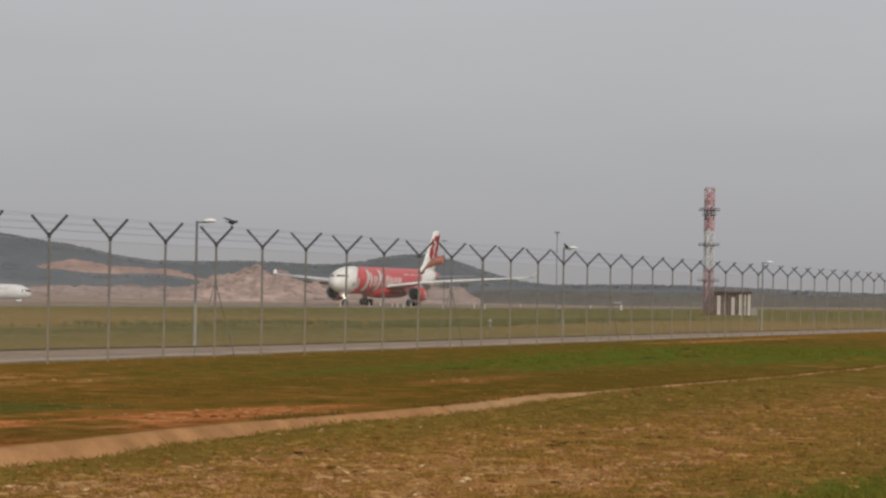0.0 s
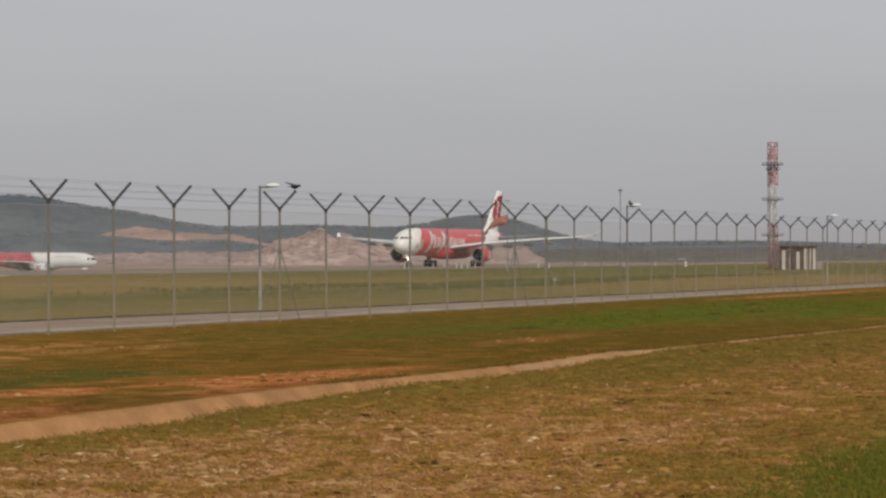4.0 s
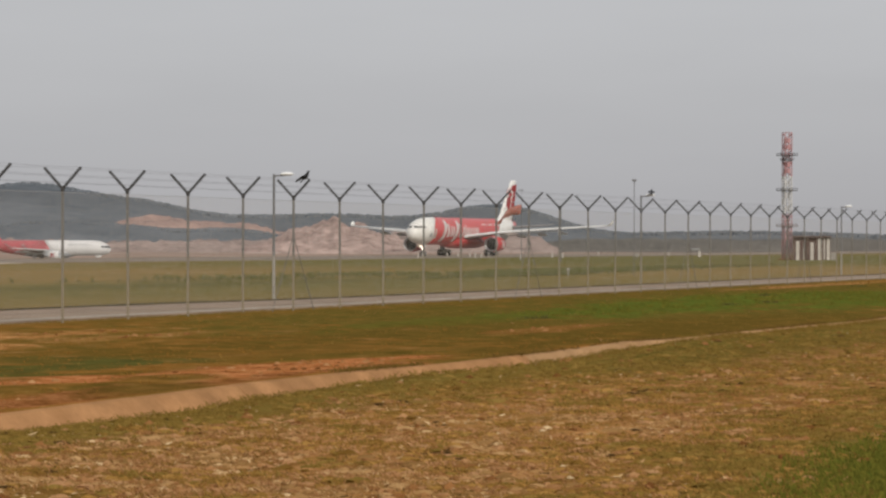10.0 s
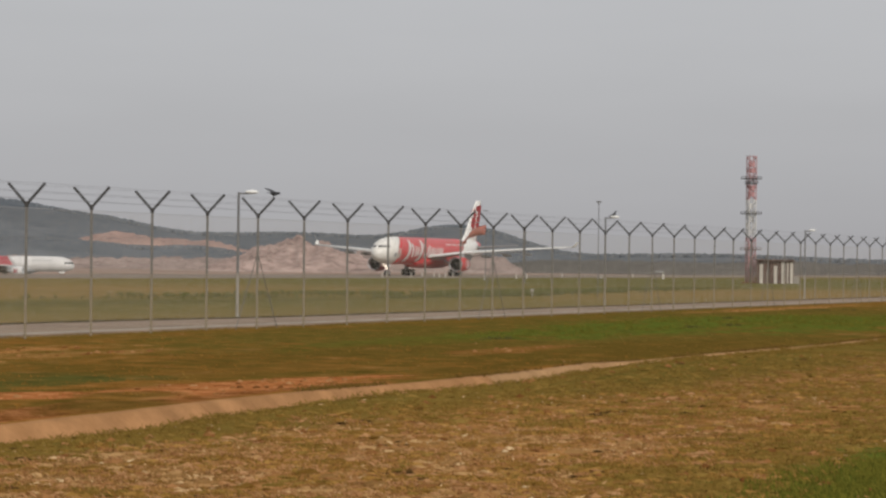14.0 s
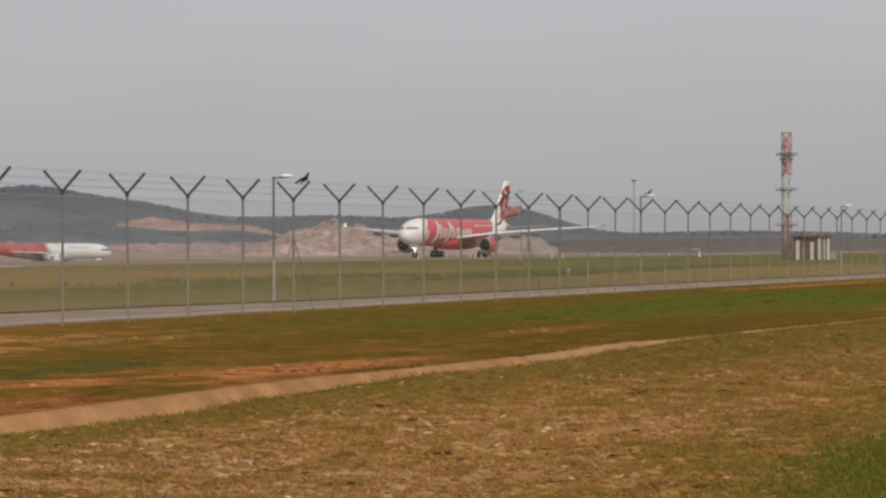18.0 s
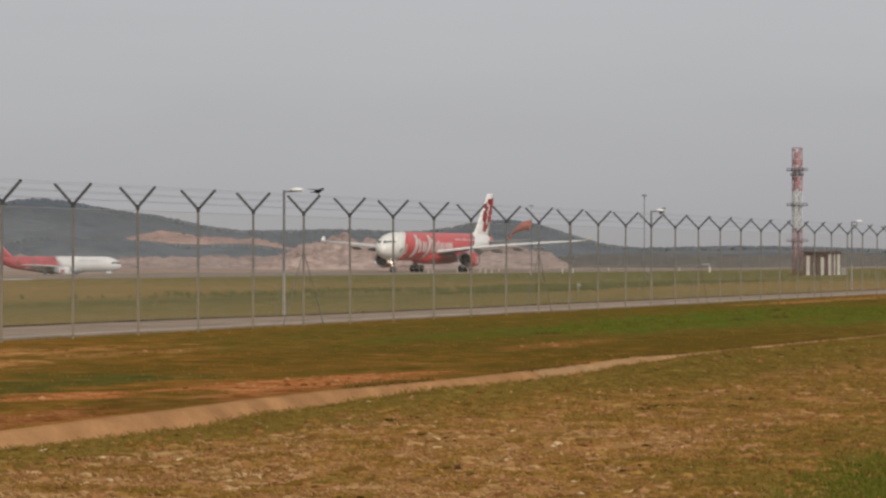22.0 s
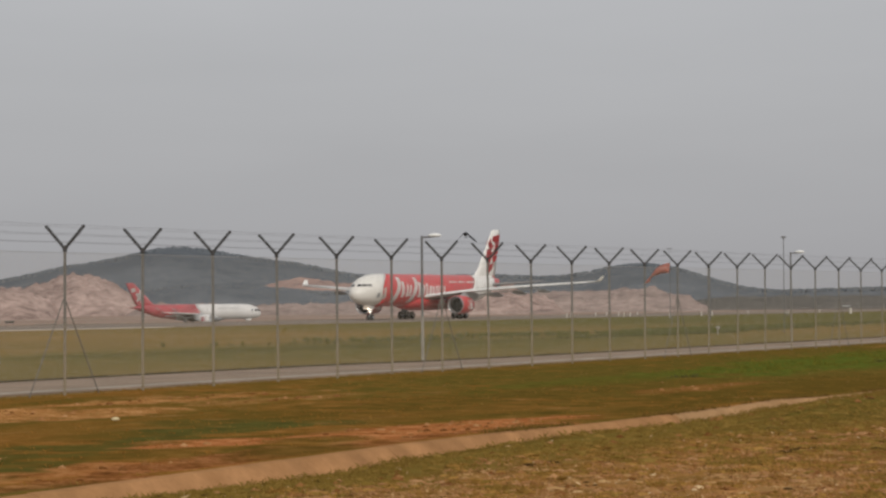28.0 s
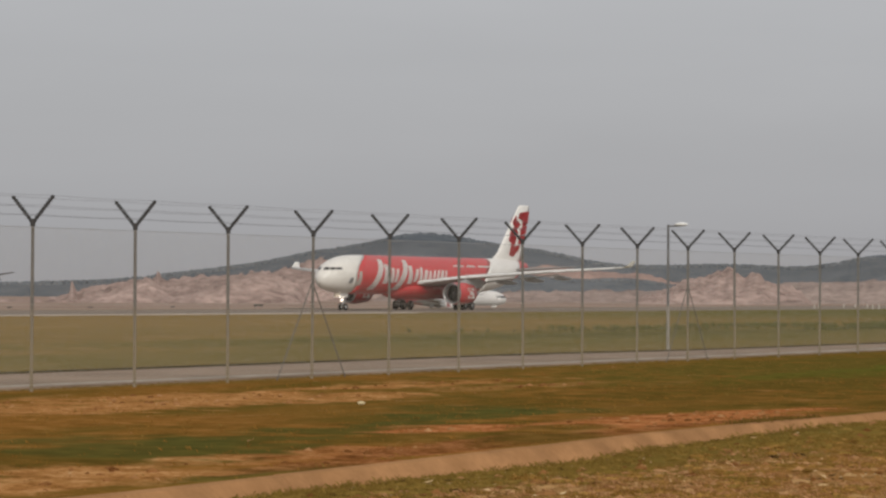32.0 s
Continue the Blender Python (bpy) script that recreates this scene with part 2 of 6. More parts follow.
# ---- ground: one sheet to the horizon ----
def ground_material():
    m, nt, b = node_mat("ground_grass_and_soil", 0.95)
    at = nt.nodes.new("ShaderNodeAttribute")
    at.attribute_name = "plan"
    sp = nt.nodes.new("ShaderNodeSeparateXYZ")
    nt.links.new(at.outputs["Vector"], sp.inputs[0])
    u, v = sp.outputs["X"], sp.outputs["Y"]

    def calc(op, a, c):
        n = nt.nodes.new("ShaderNodeMath")
        n.operation = op
        for s, val in zip(n.inputs, (a, c)):
            if isinstance(val, (int, float)):
                s.default_value = val
            else:
                nt.links.new(val, s)
        return n.outputs[0]

    fine = noise_node(nt, 2.2, 6)
    grain = noise_node(nt, 14.0, 4, seed=2)
    broad = noise_node(nt, 0.22, 5, seed=5)
    wide = noise_node(nt, 0.02, 5, seed=7)
    mottle = noise_node(nt, 1.1, 8, seed=19)

    def zone(lo, hi):
        """1 beyond hi, 0 before lo, with an uneven border."""
        vv = calc("ADD", v, calc("MULTIPLY", calc("SUBTRACT", fine, 0.5), (hi - lo) * 1.5))
        n = nt.nodes.new("ShaderNodeMapRange")
        n.interpolation_type = "SMOOTHSTEP"
        n.inputs["From Min"].default_value, n.inputs["From Max"].default_value = lo, hi
        nt.links.new(vv, n.inputs["Value"])
        return n.outputs[0]

    def blob(u0, v0, a, c, ragged=1.2, reach=1.0):
        du = calc("POWER", calc("DIVIDE", calc("SUBTRACT", u, u0), a), 2)
        dv = calc("POWER", calc("DIVIDE", calc("SUBTRACT", v, v0), c), 2)
        d = calc("ADD", calc("ADD", du, dv), calc("MULTIPLY", calc("SUBTRACT", mottle, 0.5), ragged * 4))
        n = nt.nodes.new("ShaderNodeMapRange")
        n.inputs["From Min"].default_value, n.inputs["From Max"].default_value = 1.4, 0.4
        n.inputs["To Max"].default_value = reach
        nt.links.new(d, n.inputs["Value"])
        return n.outputs[0]

    # dry near bank with straw, stones and bare earth
    near = ramp(nt, fine, [(0.34, (0.14, 0.068, 0.018)), (0.5, (0.225, 0.112, 0.034)), (0.62, (0.31, 0.162, 0.058))])
    near = mix(nt, ramp(nt, broad, [(0.42, (0, 0, 0)), (0.62, (0.75, 0.75, 0.75))]), near, (0.17, 0.102, 0.018))
    near = mix(nt, ramp(nt, grain, [(0.58, (0, 0, 0)), (0.66, (0.75, 0.75, 0.75))]), near, (0.46, 0.28, 0.115))
    near = mix(nt, ramp(nt, noise_node(nt, 9.0, 4, seed=13), [(0.32, (0.75, 0.75, 0.75)), (0.42, (0, 0, 0))]), near, (0.11, 0.07, 0.014))
    near = mix(nt, zone(-18.6, -16.6), near, ramp(nt, fine, [(0.3, (0.135, 0.095, 0.021)), (0.7, (0.21, 0.142, 0.034))]))
    # verge between drain and fence
    verge = ramp(nt, fine, [(0.3, (0.16, 0.077, 0.016)), (0.55, (0.25, 0.117, 0.026)), (0.75, (0.355, 0.17, 0.052))])
    verge = mix(nt, ramp(nt, broad, [(0.4, (0, 0, 0)), (0.6, (0.45, 0.45, 0.45))]), verge, (0.135, 0.09, 0.018))
    verge = mix(nt, ramp(nt, grain, [(0.56, (0, 0, 0)), (0.66, (0.6, 0.6, 0.6))]), verge, (0.3, 0.16, 0.05))
    # growth in uneven swathes across the verge
    swath = noise_node(nt, 1.0, 5, (0.2, 0.62, 1), seed=23, co="plan")
    worn = noise_node(nt, 1.0, 5, (0.3, 0.9, 1), seed=41, co="plan")
    verge = mix(nt, ramp(nt, swath, [(0.5, (0, 0, 0)), (0.64, (0.7, 0.7, 0.7))]), verge, (0.115, 0.081, 0.016))
    verge = mix(nt, ramp(nt, swath, [(0.3, (0.45, 0.45, 0.45)), (0.44, (0, 0, 0))]), verge, (0.29, 0.125, 0.033))
    verge = mix(nt, ramp(nt, worn, [(0.6, (0, 0, 0)), (0.7, (0.55, 0.55, 0.55))]), verge, (0.43, 0.215, 0.08))
    # mown airfield
    field = ramp(nt, wide, [(0.3, (0.212, 0.146, 0.056)), (0.5, (0.268, 0.176, 0.071)), (0.7, (0.322, 0.2, 0.086))])
    field = mix(nt, ramp(nt, noise_node(nt, 0.075, 6, seed=31), [(0.4, (0, 0, 0)), (0.62, (0.7, 0.7, 0.7))]), field, (0.195, 0.15, 0.06))
    field = mix(nt, zone(60, 190), field, mix(nt, 0.6, field, (0.315, 0.193, 0.105)))
    field = mix(nt, 0.4, field, ramp(nt, broad, [(0.35, (0.19, 0.136, 0.05)), (0.7, (0.325, 0.21, 0.081))]))
    far = ramp(nt, wide, [(0.35, (0.26, 0.19, 0.145)), (0.65, (0.4, 0.29, 0.24))])
    c = mix(nt, zone(-15.6, -15.2), near, verge)
    c = mix(nt, zone(-0.3, 2.0), c, field)
    c = mix(nt, zone(198, 225), c, far)
    soil = ramp(nt, mix(nt, 0.5, fine, grain), [(0.36, (0.17, 0.053, 0.015)), (0.5, (0.4, 0.145, 0.047)), (0.62, (0.56, 0.25, 0.105))])
    tan = ramp(nt, mix(nt, 0.5, fine, grain), [(0.36, (0.21, 0.088, 0.024)), (0.5, (0.41, 0.19, 0.062)), (0.62, (0.58, 0.31, 0.13))])
    lush = ramp(nt, fine, [(0.3, (0.068, 0.088, 0.014)), (0.7, (0.132, 0.156, 0.025))])
    dark = ramp(nt, fine, [(0.3, (0.11, 0.104, 0.036)), (0.7, (0.172, 0.15, 0.053))])
    dull = ramp(nt, fine, [(0.3, (0.066, 0.066, 0.017)), (0.7, (0.118, 0.108, 0.026))])
    shade = ramp(nt, fine, [(0.3, (0.09, 0.06, 0.012)), (0.7, (0.155, 0.095, 0.019))])
    deep = ramp(nt, fine, [(0.3, (0.066, 0.068, 0.026)), (0.7, (0.115, 0.11, 0.042))])
    humus = ramp(nt, mix(nt, 0.5, fine, grain), [(0.38, (0.12, 0.046, 0.014)), (0.5, (0.23, 0.087, 0.028)), (0.62, (0.37, 0.16, 0.064))])
    olive = ramp(nt, fine, [(0.3, (0.092, 0.074, 0.015)), (0.7, (0.152, 0.112, 0.024))])
    for col, spots in ((olive, OLIVE_TURF), (shade, RANK), (dull, DULL), (soil, SOIL), (humus, HUMUS), (shade, GROWTH), (tan, TAN), (lush, LUSH), (dark, SEDGE), (deep, HOLLOW)):
        for s in spots:
            c = mix(nt, blob(*s), c, col)
    nt.links.new(c, b.inputs["Base Color"])
    bump(nt, b, mix(nt, 0.5, fine, grain), 0.7, 0.06)
    return m


# bare red soil, tan soil, lush grass and dark sedge: centre u, v and half sizes
SOIL = [(-9.4, -13.2, 3.9, 1.1, 1.0), (-11.3, -13.9, 2.1, 0.65, 1.0), (-14.3, -12.1, 1.2, 0.75, 1.3), (-18.4, -13.7, 2.2, 0.8, 1.6, 0.7), (7.2, -10.9, 3.0, 0.6, 1.4, 0.35), (-6.4, -13.2, 1.2, 0.5, 1.2)]
TAN = [(-10.2, -4.3, 5.4, 1.8, 1.8, 0.9), (-1.6, -3.4, 4.5, 0.9, 1.7, 0.9), (-1.0, -5.4, 3, 0.6, 1.6, 0.4), (-22.9, -13.3, 2.6, 1.0, 1.5, 0.9), (63, -1.7, 12, 0.9, 1.4, 0.7), (-20, -20.5, 5, 1.8, 1.6, 0.5), (-14.5, -18.6, 4, 0.8, 1.6, 0.4), (-12, -21, 3, 1.2, 1.6, 0.4),
       (-19.7, -21.3, 0.9, 0.3, 0.8, 0.7), (-19.0, -22.0, 1.2, 0.3, 0.8, 0.7), (-24.0, -21.9, 0.7, 0.4, 0.8, 0.5), (-25.5, -21.7, 0.7, 0.35, 0.8, 0.5), (-13.5, -22.2, 1.6, 0.3, 1.0, 0.6)]
DULL = [(-19.2, -11.6, 1.5, 2.6, 1.0, 0.7), (-9.0, -9.3, 1.5, 1.7, 1.0, 0.5), (-10.4, -10.3, 2.6, 1.0, 1.4, 0.85), (-15.8, -11.3, 3.4, 0.9, 1.4, 0.6), (-21.2, -14.3, 1.6, 0.5, 1.2, 0.8)]
LUSH = [(24, -7.6, 9, 2.4, 1.4, 0.95), (38, -9.0, 13, 4.6, 1.5), (12, -7.0, 8, 1.4, 1.6, 0.35), (-20.6, -25.2, 5.6, 1.7, 0.9), (-14, -26.6, 8, 3.0, 1.0)]
RANK = [(-17, -11.6, 6, 1.3, 1.4, 0.85), (-15.6, -13.6, 1.6, 0.5, 1.2, 0.9), (-12.4, -12.1, 2.2, 0.6, 1.3, 0.8), (-20.4, -12.7, 2.4, 0.8, 1.2, 0.9), (-5, -10, 9, 1.9, 1.4, 0.5), (10, -12.5, 12, 1.8, 1.4, 0.85), (0, -13.6, 8, 0.8, 1.2, 0.8), (4, -8.5, 10, 2.0, 1.4, 0.6)]
HUMUS = [(-16.4, -13.9, 2.6, 0.5, 1.2, 0.85), (-12.5, -14.2, 4, 0.35, 1.2, 0.8), (-20, -14.2, 2.0, 0.4, 1.2, 0.7)]
GROWTH = [(-15.3, -14.0, 1.3, 0.5, 1.0, 0.8), (-13.1, -13.2, 0.9, 0.5, 1.0, 0.7), (-4.0, -12.0, 1.6, 0.6, 1.0, 0.6)]
OLIVE_TURF = [(17, -8, 19, 8.5, 1.0, 0.9), (48, -6, 30, 9, 1.0, 0.95), (0, -17.6, 9, 1.0, 1.0, 0.7), (14, -18.4, 9, 1.0, 1.0, 0.5)]
SEDGE = [(300, 70, 150, 78, 0.6, 0.95), (450, 120, 190, 70, 0.6, 0.7), (420, 300, 330, 130, 0.6, 0.6), (62, 25, 42, 9.0, 1.2, 0.8), (30, 14, 70, 6, 1.2, 0.5), (-10, 29, 30, 4, 1.0, 0.5)]
HOLLOW = [(119, 32, 15, 4.5, 1.0, 0.95), (96, 26, 14, 3.0, 1.2, 0.35), (152, 36, 30, 4.5, 1.0, 0.55), (62, 27, 26, 4, 1.4, 0.45), (97, 36, 16, 4, 1.2, 0.5), (76, 35, 13, 4, 1.3, 0.4)]

DRAIN_FAR, DRAIN_NEAR = -14.75, -16.2


def build_ground():
    vs = [-400, -150, -80, -50, -40, -34, -32] + [-30.5 + 0.25 * i for i in range(57)] + [DRAIN_NEAR, DRAIN_NEAR + 0.08, DRAIN_FAR - 0.08, DRAIN_FAR]
    vs += [-14.4 + 0.3 * i for i in range(48)] + [0.4, 1.2, 2.2, 5, 7.8, 10, 14, 18, 22, 25, 28, 32, 38, 46, 56, 70, 85, 100, 120, 140, 150, 160, 172, 185, 195, 205, 220, 240, 260, 280, 300, 320, 340, 370]
    vs += [420, 500, 650, 900, 1300, 2000, 3000, 4700]
    us = [-4500, -2500, -1200, -600, -300, -150, -90, -60, -45] + [-36 + 0.4 * i for i in range(285)] + [80 + 4 * i for i in range(25)]
    us += [190, 220, 270, 340, 450, 650, 1000, 1800, 3000, 4700]
    verts, pl = [], []
    for v in vs:
        for u in us:
            p = plan(u, v)
            z = ground_z(p.x, p.y)
            if DRAIN_NEAR < v < DRAIN_FAR:
                z = -0.62
            elif v == DRAIN_NEAR:
                z = near_lip(u) - 0.01
            elif v == DRAIN_FAR:
                z = far_lip(u)
            verts.append((p.x, p.y, z))
            pl.append((u, v, 0.0))
    n = len(us)
    faces = [(j * n + i, j * n + i + 1, (j + 1) * n + i + 1, (j + 1) * n + i) for j in range(len(vs) - 1) for i in range(n - 1)]
    me = mesh_from("ground", verts, faces, ground_material())
    at = me.attributes.new("plan", "FLOAT_VECTOR", "POINT")
    at.data.foreach_set("vector", np.array(pl, dtype=np.float32).ravel())
    for f in me.polygons:
        f.use_smooth = True
    tagged(new("ground", me), "dry brown and green grass over reddish soil", "grass ground", kind="structure")


def strip(name, v0, v1, z_off, material, u0, u1, step, label, category):
    """A paved strip that follows the ground, 6 cm thick with real edges."""
    bm = bmesh.new()
    rings = []
    u = u0
    while u <= u1:
        ring = [plan(u, v, fall(v) + sag(u, v) + z) for v, z in ((v0, -0.15), (v0, z_off), ((v0 + v1) / 2, z_off + 0.03), (v1, z_off), (v1, -0.15))]
        rings.append(ring)
        u += step
    loft(bm, rings)
    bmesh.ops.recalc_face_normals(bm, faces=bm.faces)
    return tagged(part(name, bm, material), label, category, kind="structure")


def asphalt(name, col):
    m, nt, b = node_mat(name, 0.85)
    c = ramp(nt, noise_node(nt, 0.35, 6), [(0.3, tuple(k * 0.8 for k in col)), (0.7, tuple(k * 1.2 for k in col))])
    c = mix(nt, 1.0, c, ramp(nt, noise_node(nt, 40, 3, seed=3), [(0.3, (0.8, 0.8, 0.8)), (0.7, (1.1, 1.1, 1.1))]), "MULTIPLY")
    c = mix(nt, ramp(nt, noise_node(nt, 0.9, 6, seed=8), [(0.58, (0, 0, 0)), (0.72, (0.5, 0.5, 0.5))]), c, (0.33, 0.26, 0.2))
    nt.links.new(c, b.inputs["Base Color"])
    bump(nt, b, noise_node(nt, 60, 3), 0.4, 0.004)
    return m


def build_paving():
    strip("road", 2.2, 7.6, 0.03, asphalt("road_asphalt", (0.315, 0.238, 0.18)), -140, 420, 4, "worn grey asphalt perimeter road behind the fence", "road")
    strip("road_marking", 2.62, 2.76, 0.036, plain("worn_line_paint", (0.4, 0.35, 0.29), 0.8, 0.0, 0.7, 0.25), -140, 420, 4, "worn pale edge line on the road", "marking")
    # Raised dark strip: its colour stands in for the shadow under the turf lip.
    strip("turf_shadow_strip", 7.6, 7.75, 0.05, plain("turf_shadow_brown", (0.075, 0.058, 0.03), 0.95, 0.0, 0.6, 0.4), -140, 420, 2, "dark strip along the road, coloured as the turf lip's shadow", "turf edge")
    strip("runway_shoulder", 141.5, 145.9, 0.045, plain("pale_shoulder", (0.62, 0.56, 0.5), 0.9, 0.0, 0.05, 0.3), -400, 225, 20, "pale worn shoulder beside the runway", "shoulder")
    strip("runway", 146, 200, 0.04, asphalt("runway_asphalt", (0.26, 0.215, 0.18)), -700, 1400, 30, "dark asphalt runway with shoulders", "runway")
    strip("taxiway", 318, 350, 0.05, asphalt("taxiway_concrete", (0.3, 0.28, 0.26)), -700, 900, 30, "pale grey taxiway pavement", "taxiway")


def build_drain():
    ob = thing("drain", Matrix.Identity(4), "concrete-lined open storm drain between the grass banks", "drain", kind="structure")
    L = 2.4
    bm = bmesh.new()
    prof = [(DRAIN_NEAR - 0.02, -0.09), (DRAIN_NEAR + 0.1, -0.1), (DRAIN_NEAR + 0.3, -0.45), (DRAIN_FAR - 0.55, -0.45), (DRAIN_FAR - 0.06, 0.0),
            (DRAIN_FAR + 0.05, 0.012), (DRAIN_FAR + 0.06, -0.7), (DRAIN_NEAR - 0.03, -0.7)]
    loft(bm, [[U * u + N * v + Vector((0, 0, z)) for v, z in prof] for u in (0.003, L - 0.003)])
    bmesh.ops.recalc_face_normals(bm, faces=bm.faces)
    first = part("channel_piece", bm, CONCRETE, ob)
    clean = first.data.copy()
    clean.materials[0] = PALE_CONCRETE
    rng = random.Random(4)
    for i in range(-16, 26):
        o = first if i == -16 else new("channel_piece", first.data if i * L < -5 else clean)
        o.parent = ob
        u = i * L
        z0, z1 = far_lip(u), far_lip(u + L)
        along = plan(u + L, 0) - plan(u, 0)
        o.matrix_basis = Matrix.Translation(plan(u, rng.uniform(-0.006, 0.006), z0 + rng.uniform(-0.004, 0.004))) @ Matrix.Rotation(math.atan2(along.y, along.x) - PHI, 4, "Z") @ Matrix.Rotation(math.atan2(z1 - z0, L), 4, U.cross(Vector((0, 0, 1))))


# ---- fence ----
TOP_WIRE = plain("bright_selvage_wire", (0.36, 0.36, 0.36), 0.45, 0.2, 8, 0.1)


def build_fence():
    ob = thing("perimeter_fence", Matrix.Identity(4), "tall grey chain-link security fence with Y-shaped barbed wire tops", "fence")
    k0, k1 = -7, 84
    bm = bmesh.new()
    box(bm, (-0.024, -0.024, -0.3), (0.024, 0.024, POST_H), 0.007)
    post_me = part("post", bm, POST, ob)
    bm = bmesh.new()
    m = Matrix.Translation((0, 0, POST_H - 0.04)) @ pose(0, 0, 0, 45)
    box(bm, (-0.018, -0.018, -0.02), (0.018, 0.018, 0.66), 0.005, m)
    for i in range(9):
        h = 0.06 + 0.07 * i
        box(bm, (-0.026, -0.03, h - 0.014), (0.026, 0.03, h + 0.014), 0, m)
    arm = part("arm", bm, ARM, post_me)
    arm2 = new("arm", arm.data)
    arm2.parent, arm2.matrix_basis = post_me, pose(0, 0, 0, 0, 0, 180)
    bm = bmesh.new()
    box(bm, (-0.036, -0.036, POST_H - 0.1), (0.036, 0.036, POST_H + 0.02), 0.01)
    part("cap", bm, ARM, post_me)
    rng = random.Random(2)

    def run(k):
        d = plan((k + 1) * BAY, 0) - plan(k * BAY, 0)
        return math.atan2(d.y, d.x)

    for k in range(k0, k1):
        m = Matrix.Translation(plan(k * BAY, 0)) @ Euler((rng.uniform(-0.006, 0.006), rng.uniform(-0.006, 0.006), run(k))).to_matrix().to_4x4()
        if k == k0:
            post_me.matrix_basis = m
        else:
            copy_thing(post_me, m)
    # slanting braces on every sixth post
    bm = bmesh.new()
    rod(bm, (0.03, 0.0, 1.9), (1.25, 0.0, -0.1), 0.013)
    brace = part("brace", bm, BRACE, ob)
    first = True
    for k in range(-6, 80, 6):
        for side in (0, 180):
            b = brace if first else new("brace", brace.data)
            b.parent, first = ob, False
            b.matrix_basis = Matrix.Translation(plan(k * BAY, 0)) @ pose(0, 0, 0, 0, 0, math.degrees(run(k)) + side)
    # barbed strands along both arms
    for side in (-1, 1):
        for h in (0.14, 0.36, 0.6):
            bm = bmesh.new()
            c = h / math.sqrt(2)
            for k in range(k0, k1 - 1):
                a, z = plan(k * BAY, side * c), POST_H + c
                pts = [plan((k + i / 4) * BAY, side * c, z - 0.015 * math.sin(math.pi * i / 4)) for i in range(5)]
                for p, q in zip(pts, pts[1:]):
                    rod(bm, p, q, 0.0036, seg=3)
                for i in range(0, 14):
                    if k > 24:
                        break
                    w = plan((k + (i + 0.5) / 14) * BAY, side * c, z - 0.015 * math.sin(math.pi * (i + 0.5) / 14))
                    rod(bm, w + Vector((0.01, 0, -0.012)), w + Vector((-0.01, 0, 0.012)), 0.002, seg=3)
            part("barbed_wire", bm, BARB, ob)
    for z in (0.12, 1.5, 2.83):
        bm = bmesh.new()
        r = 0.003 if z < 2 else 0.0045
        ks = [k * BAY for k in range(k0, k1, 6)]
        loft(bm, [[plan(u, -0.062 + r * dv, z + r * dz) for dv, dz in ((1, 1), (-1, 1), (-1, -1), (1, -1))] for u in ks])
        bmesh.ops.recalc_face_normals(bm, faces=bm.faces)
        part("tension_wire", bm, WIRE if z < 2 else TOP_WIRE, ob)
    # chain-link panels, woven of flat diagonal wires
    H, step, w = 2.74, 0.075, 0.0027
    verts, faces = [], []
    n = int((BAY + H) / step)
    for lean in (1, -1):
        for i in range(n):
            s0 = -H + i * step
            a0, a1 = max(0, s0), min(BAY, s0 + H)
            if a1 - a0 < 0.02:
                continue
            p, q = (a0, a0 - s0 + 0.1), (a1, a1 - s0 + 0.1)
            if lean < 0:
                p, q = (BAY - p[0], p[1]), (BAY - q[0], q[1])
            j = len(verts)
            y = -0.058 + 0.002 * lean
            verts += [(p[0] - w, y, p[1]), (p[0] + w, y, p[1]), (q[0] + w, y, q[1]), (q[0] - w, y, q[1])]
            faces.append((j, j + 1, j + 2, j + 3))
    me = mesh_from("mesh_panel", verts, faces, WIRE)
    for k in range(k0, k1 - 1):
        o = new("mesh_panel", me)
        o.parent = ob
        o.matrix_basis = Matrix.Translation(plan(k * BAY, 0)) @ pose(0, 0, 0, 0, 0, math.degrees(run(k)))


# ---- street lamps along the road ----
LAMP_U = 70.1


def build_lamps():
    at = thing("street_lamp", Matrix.Identity(4), "short street lamp with a pale flat head beside the perimeter road", "street lamp", "road lamps")
    bm = bmesh.new()
    rod(bm, (0, 0, 1.3), (0, 0, 4.0), 0.045, 0.038, 12)
    part("pole", bm, POLE, at, smooth_faces=False)
    bm = bmesh.new()
    rod(bm, (0, 0, -0.2), (0, 0, 1.35), 0.054, 0.05, 12)
    part("foot", bm, FOOT, at, "pale painted lower pole")
    bm = bmesh.new()
    rod(bm, (-0.03, 0, 3.95), (0.42, 0, 3.97), 0.03, 0.028, 8)
    part("arm", bm, POLE, at)
    bm = bmesh.new()
    rings = []
    for x, w, h in ((0.2, 0.03, 0.02), (0.26, 0.1, 0.06), (0.42, 0.14, 0.09), (0.58, 0.13, 0.07), (0.66, 0.05, 0.02)):
        rings.append([Vector((x, w * math.cos(a), 4.0 + h * max(-0.25, math.sin(a)))) for a in [i * math.tau / 12 for i in range(12)]])
    loft(bm, rings)
    part("head", bm, LAMP_WHITE, at, "white domed lamp housing", True)
    bm = bmesh.new()
    box(bm, (0.3, -0.09, 3.955), (0.58, 0.09, 3.98), 0.008)
    part("diffuser", bm, GREY, at)
    places = [-5.4, 32.6, LAMP_U, 106.5, 143.0, 180.0, 217.0]
    for i, u in enumerate(places):
        p = plan(u, 8.6)
        m = Matrix.Translation((p.x, p.y, fall(8.6)))
        if i == 0:
            at.matrix_basis = m
        else:
            copy_thing(at, m)


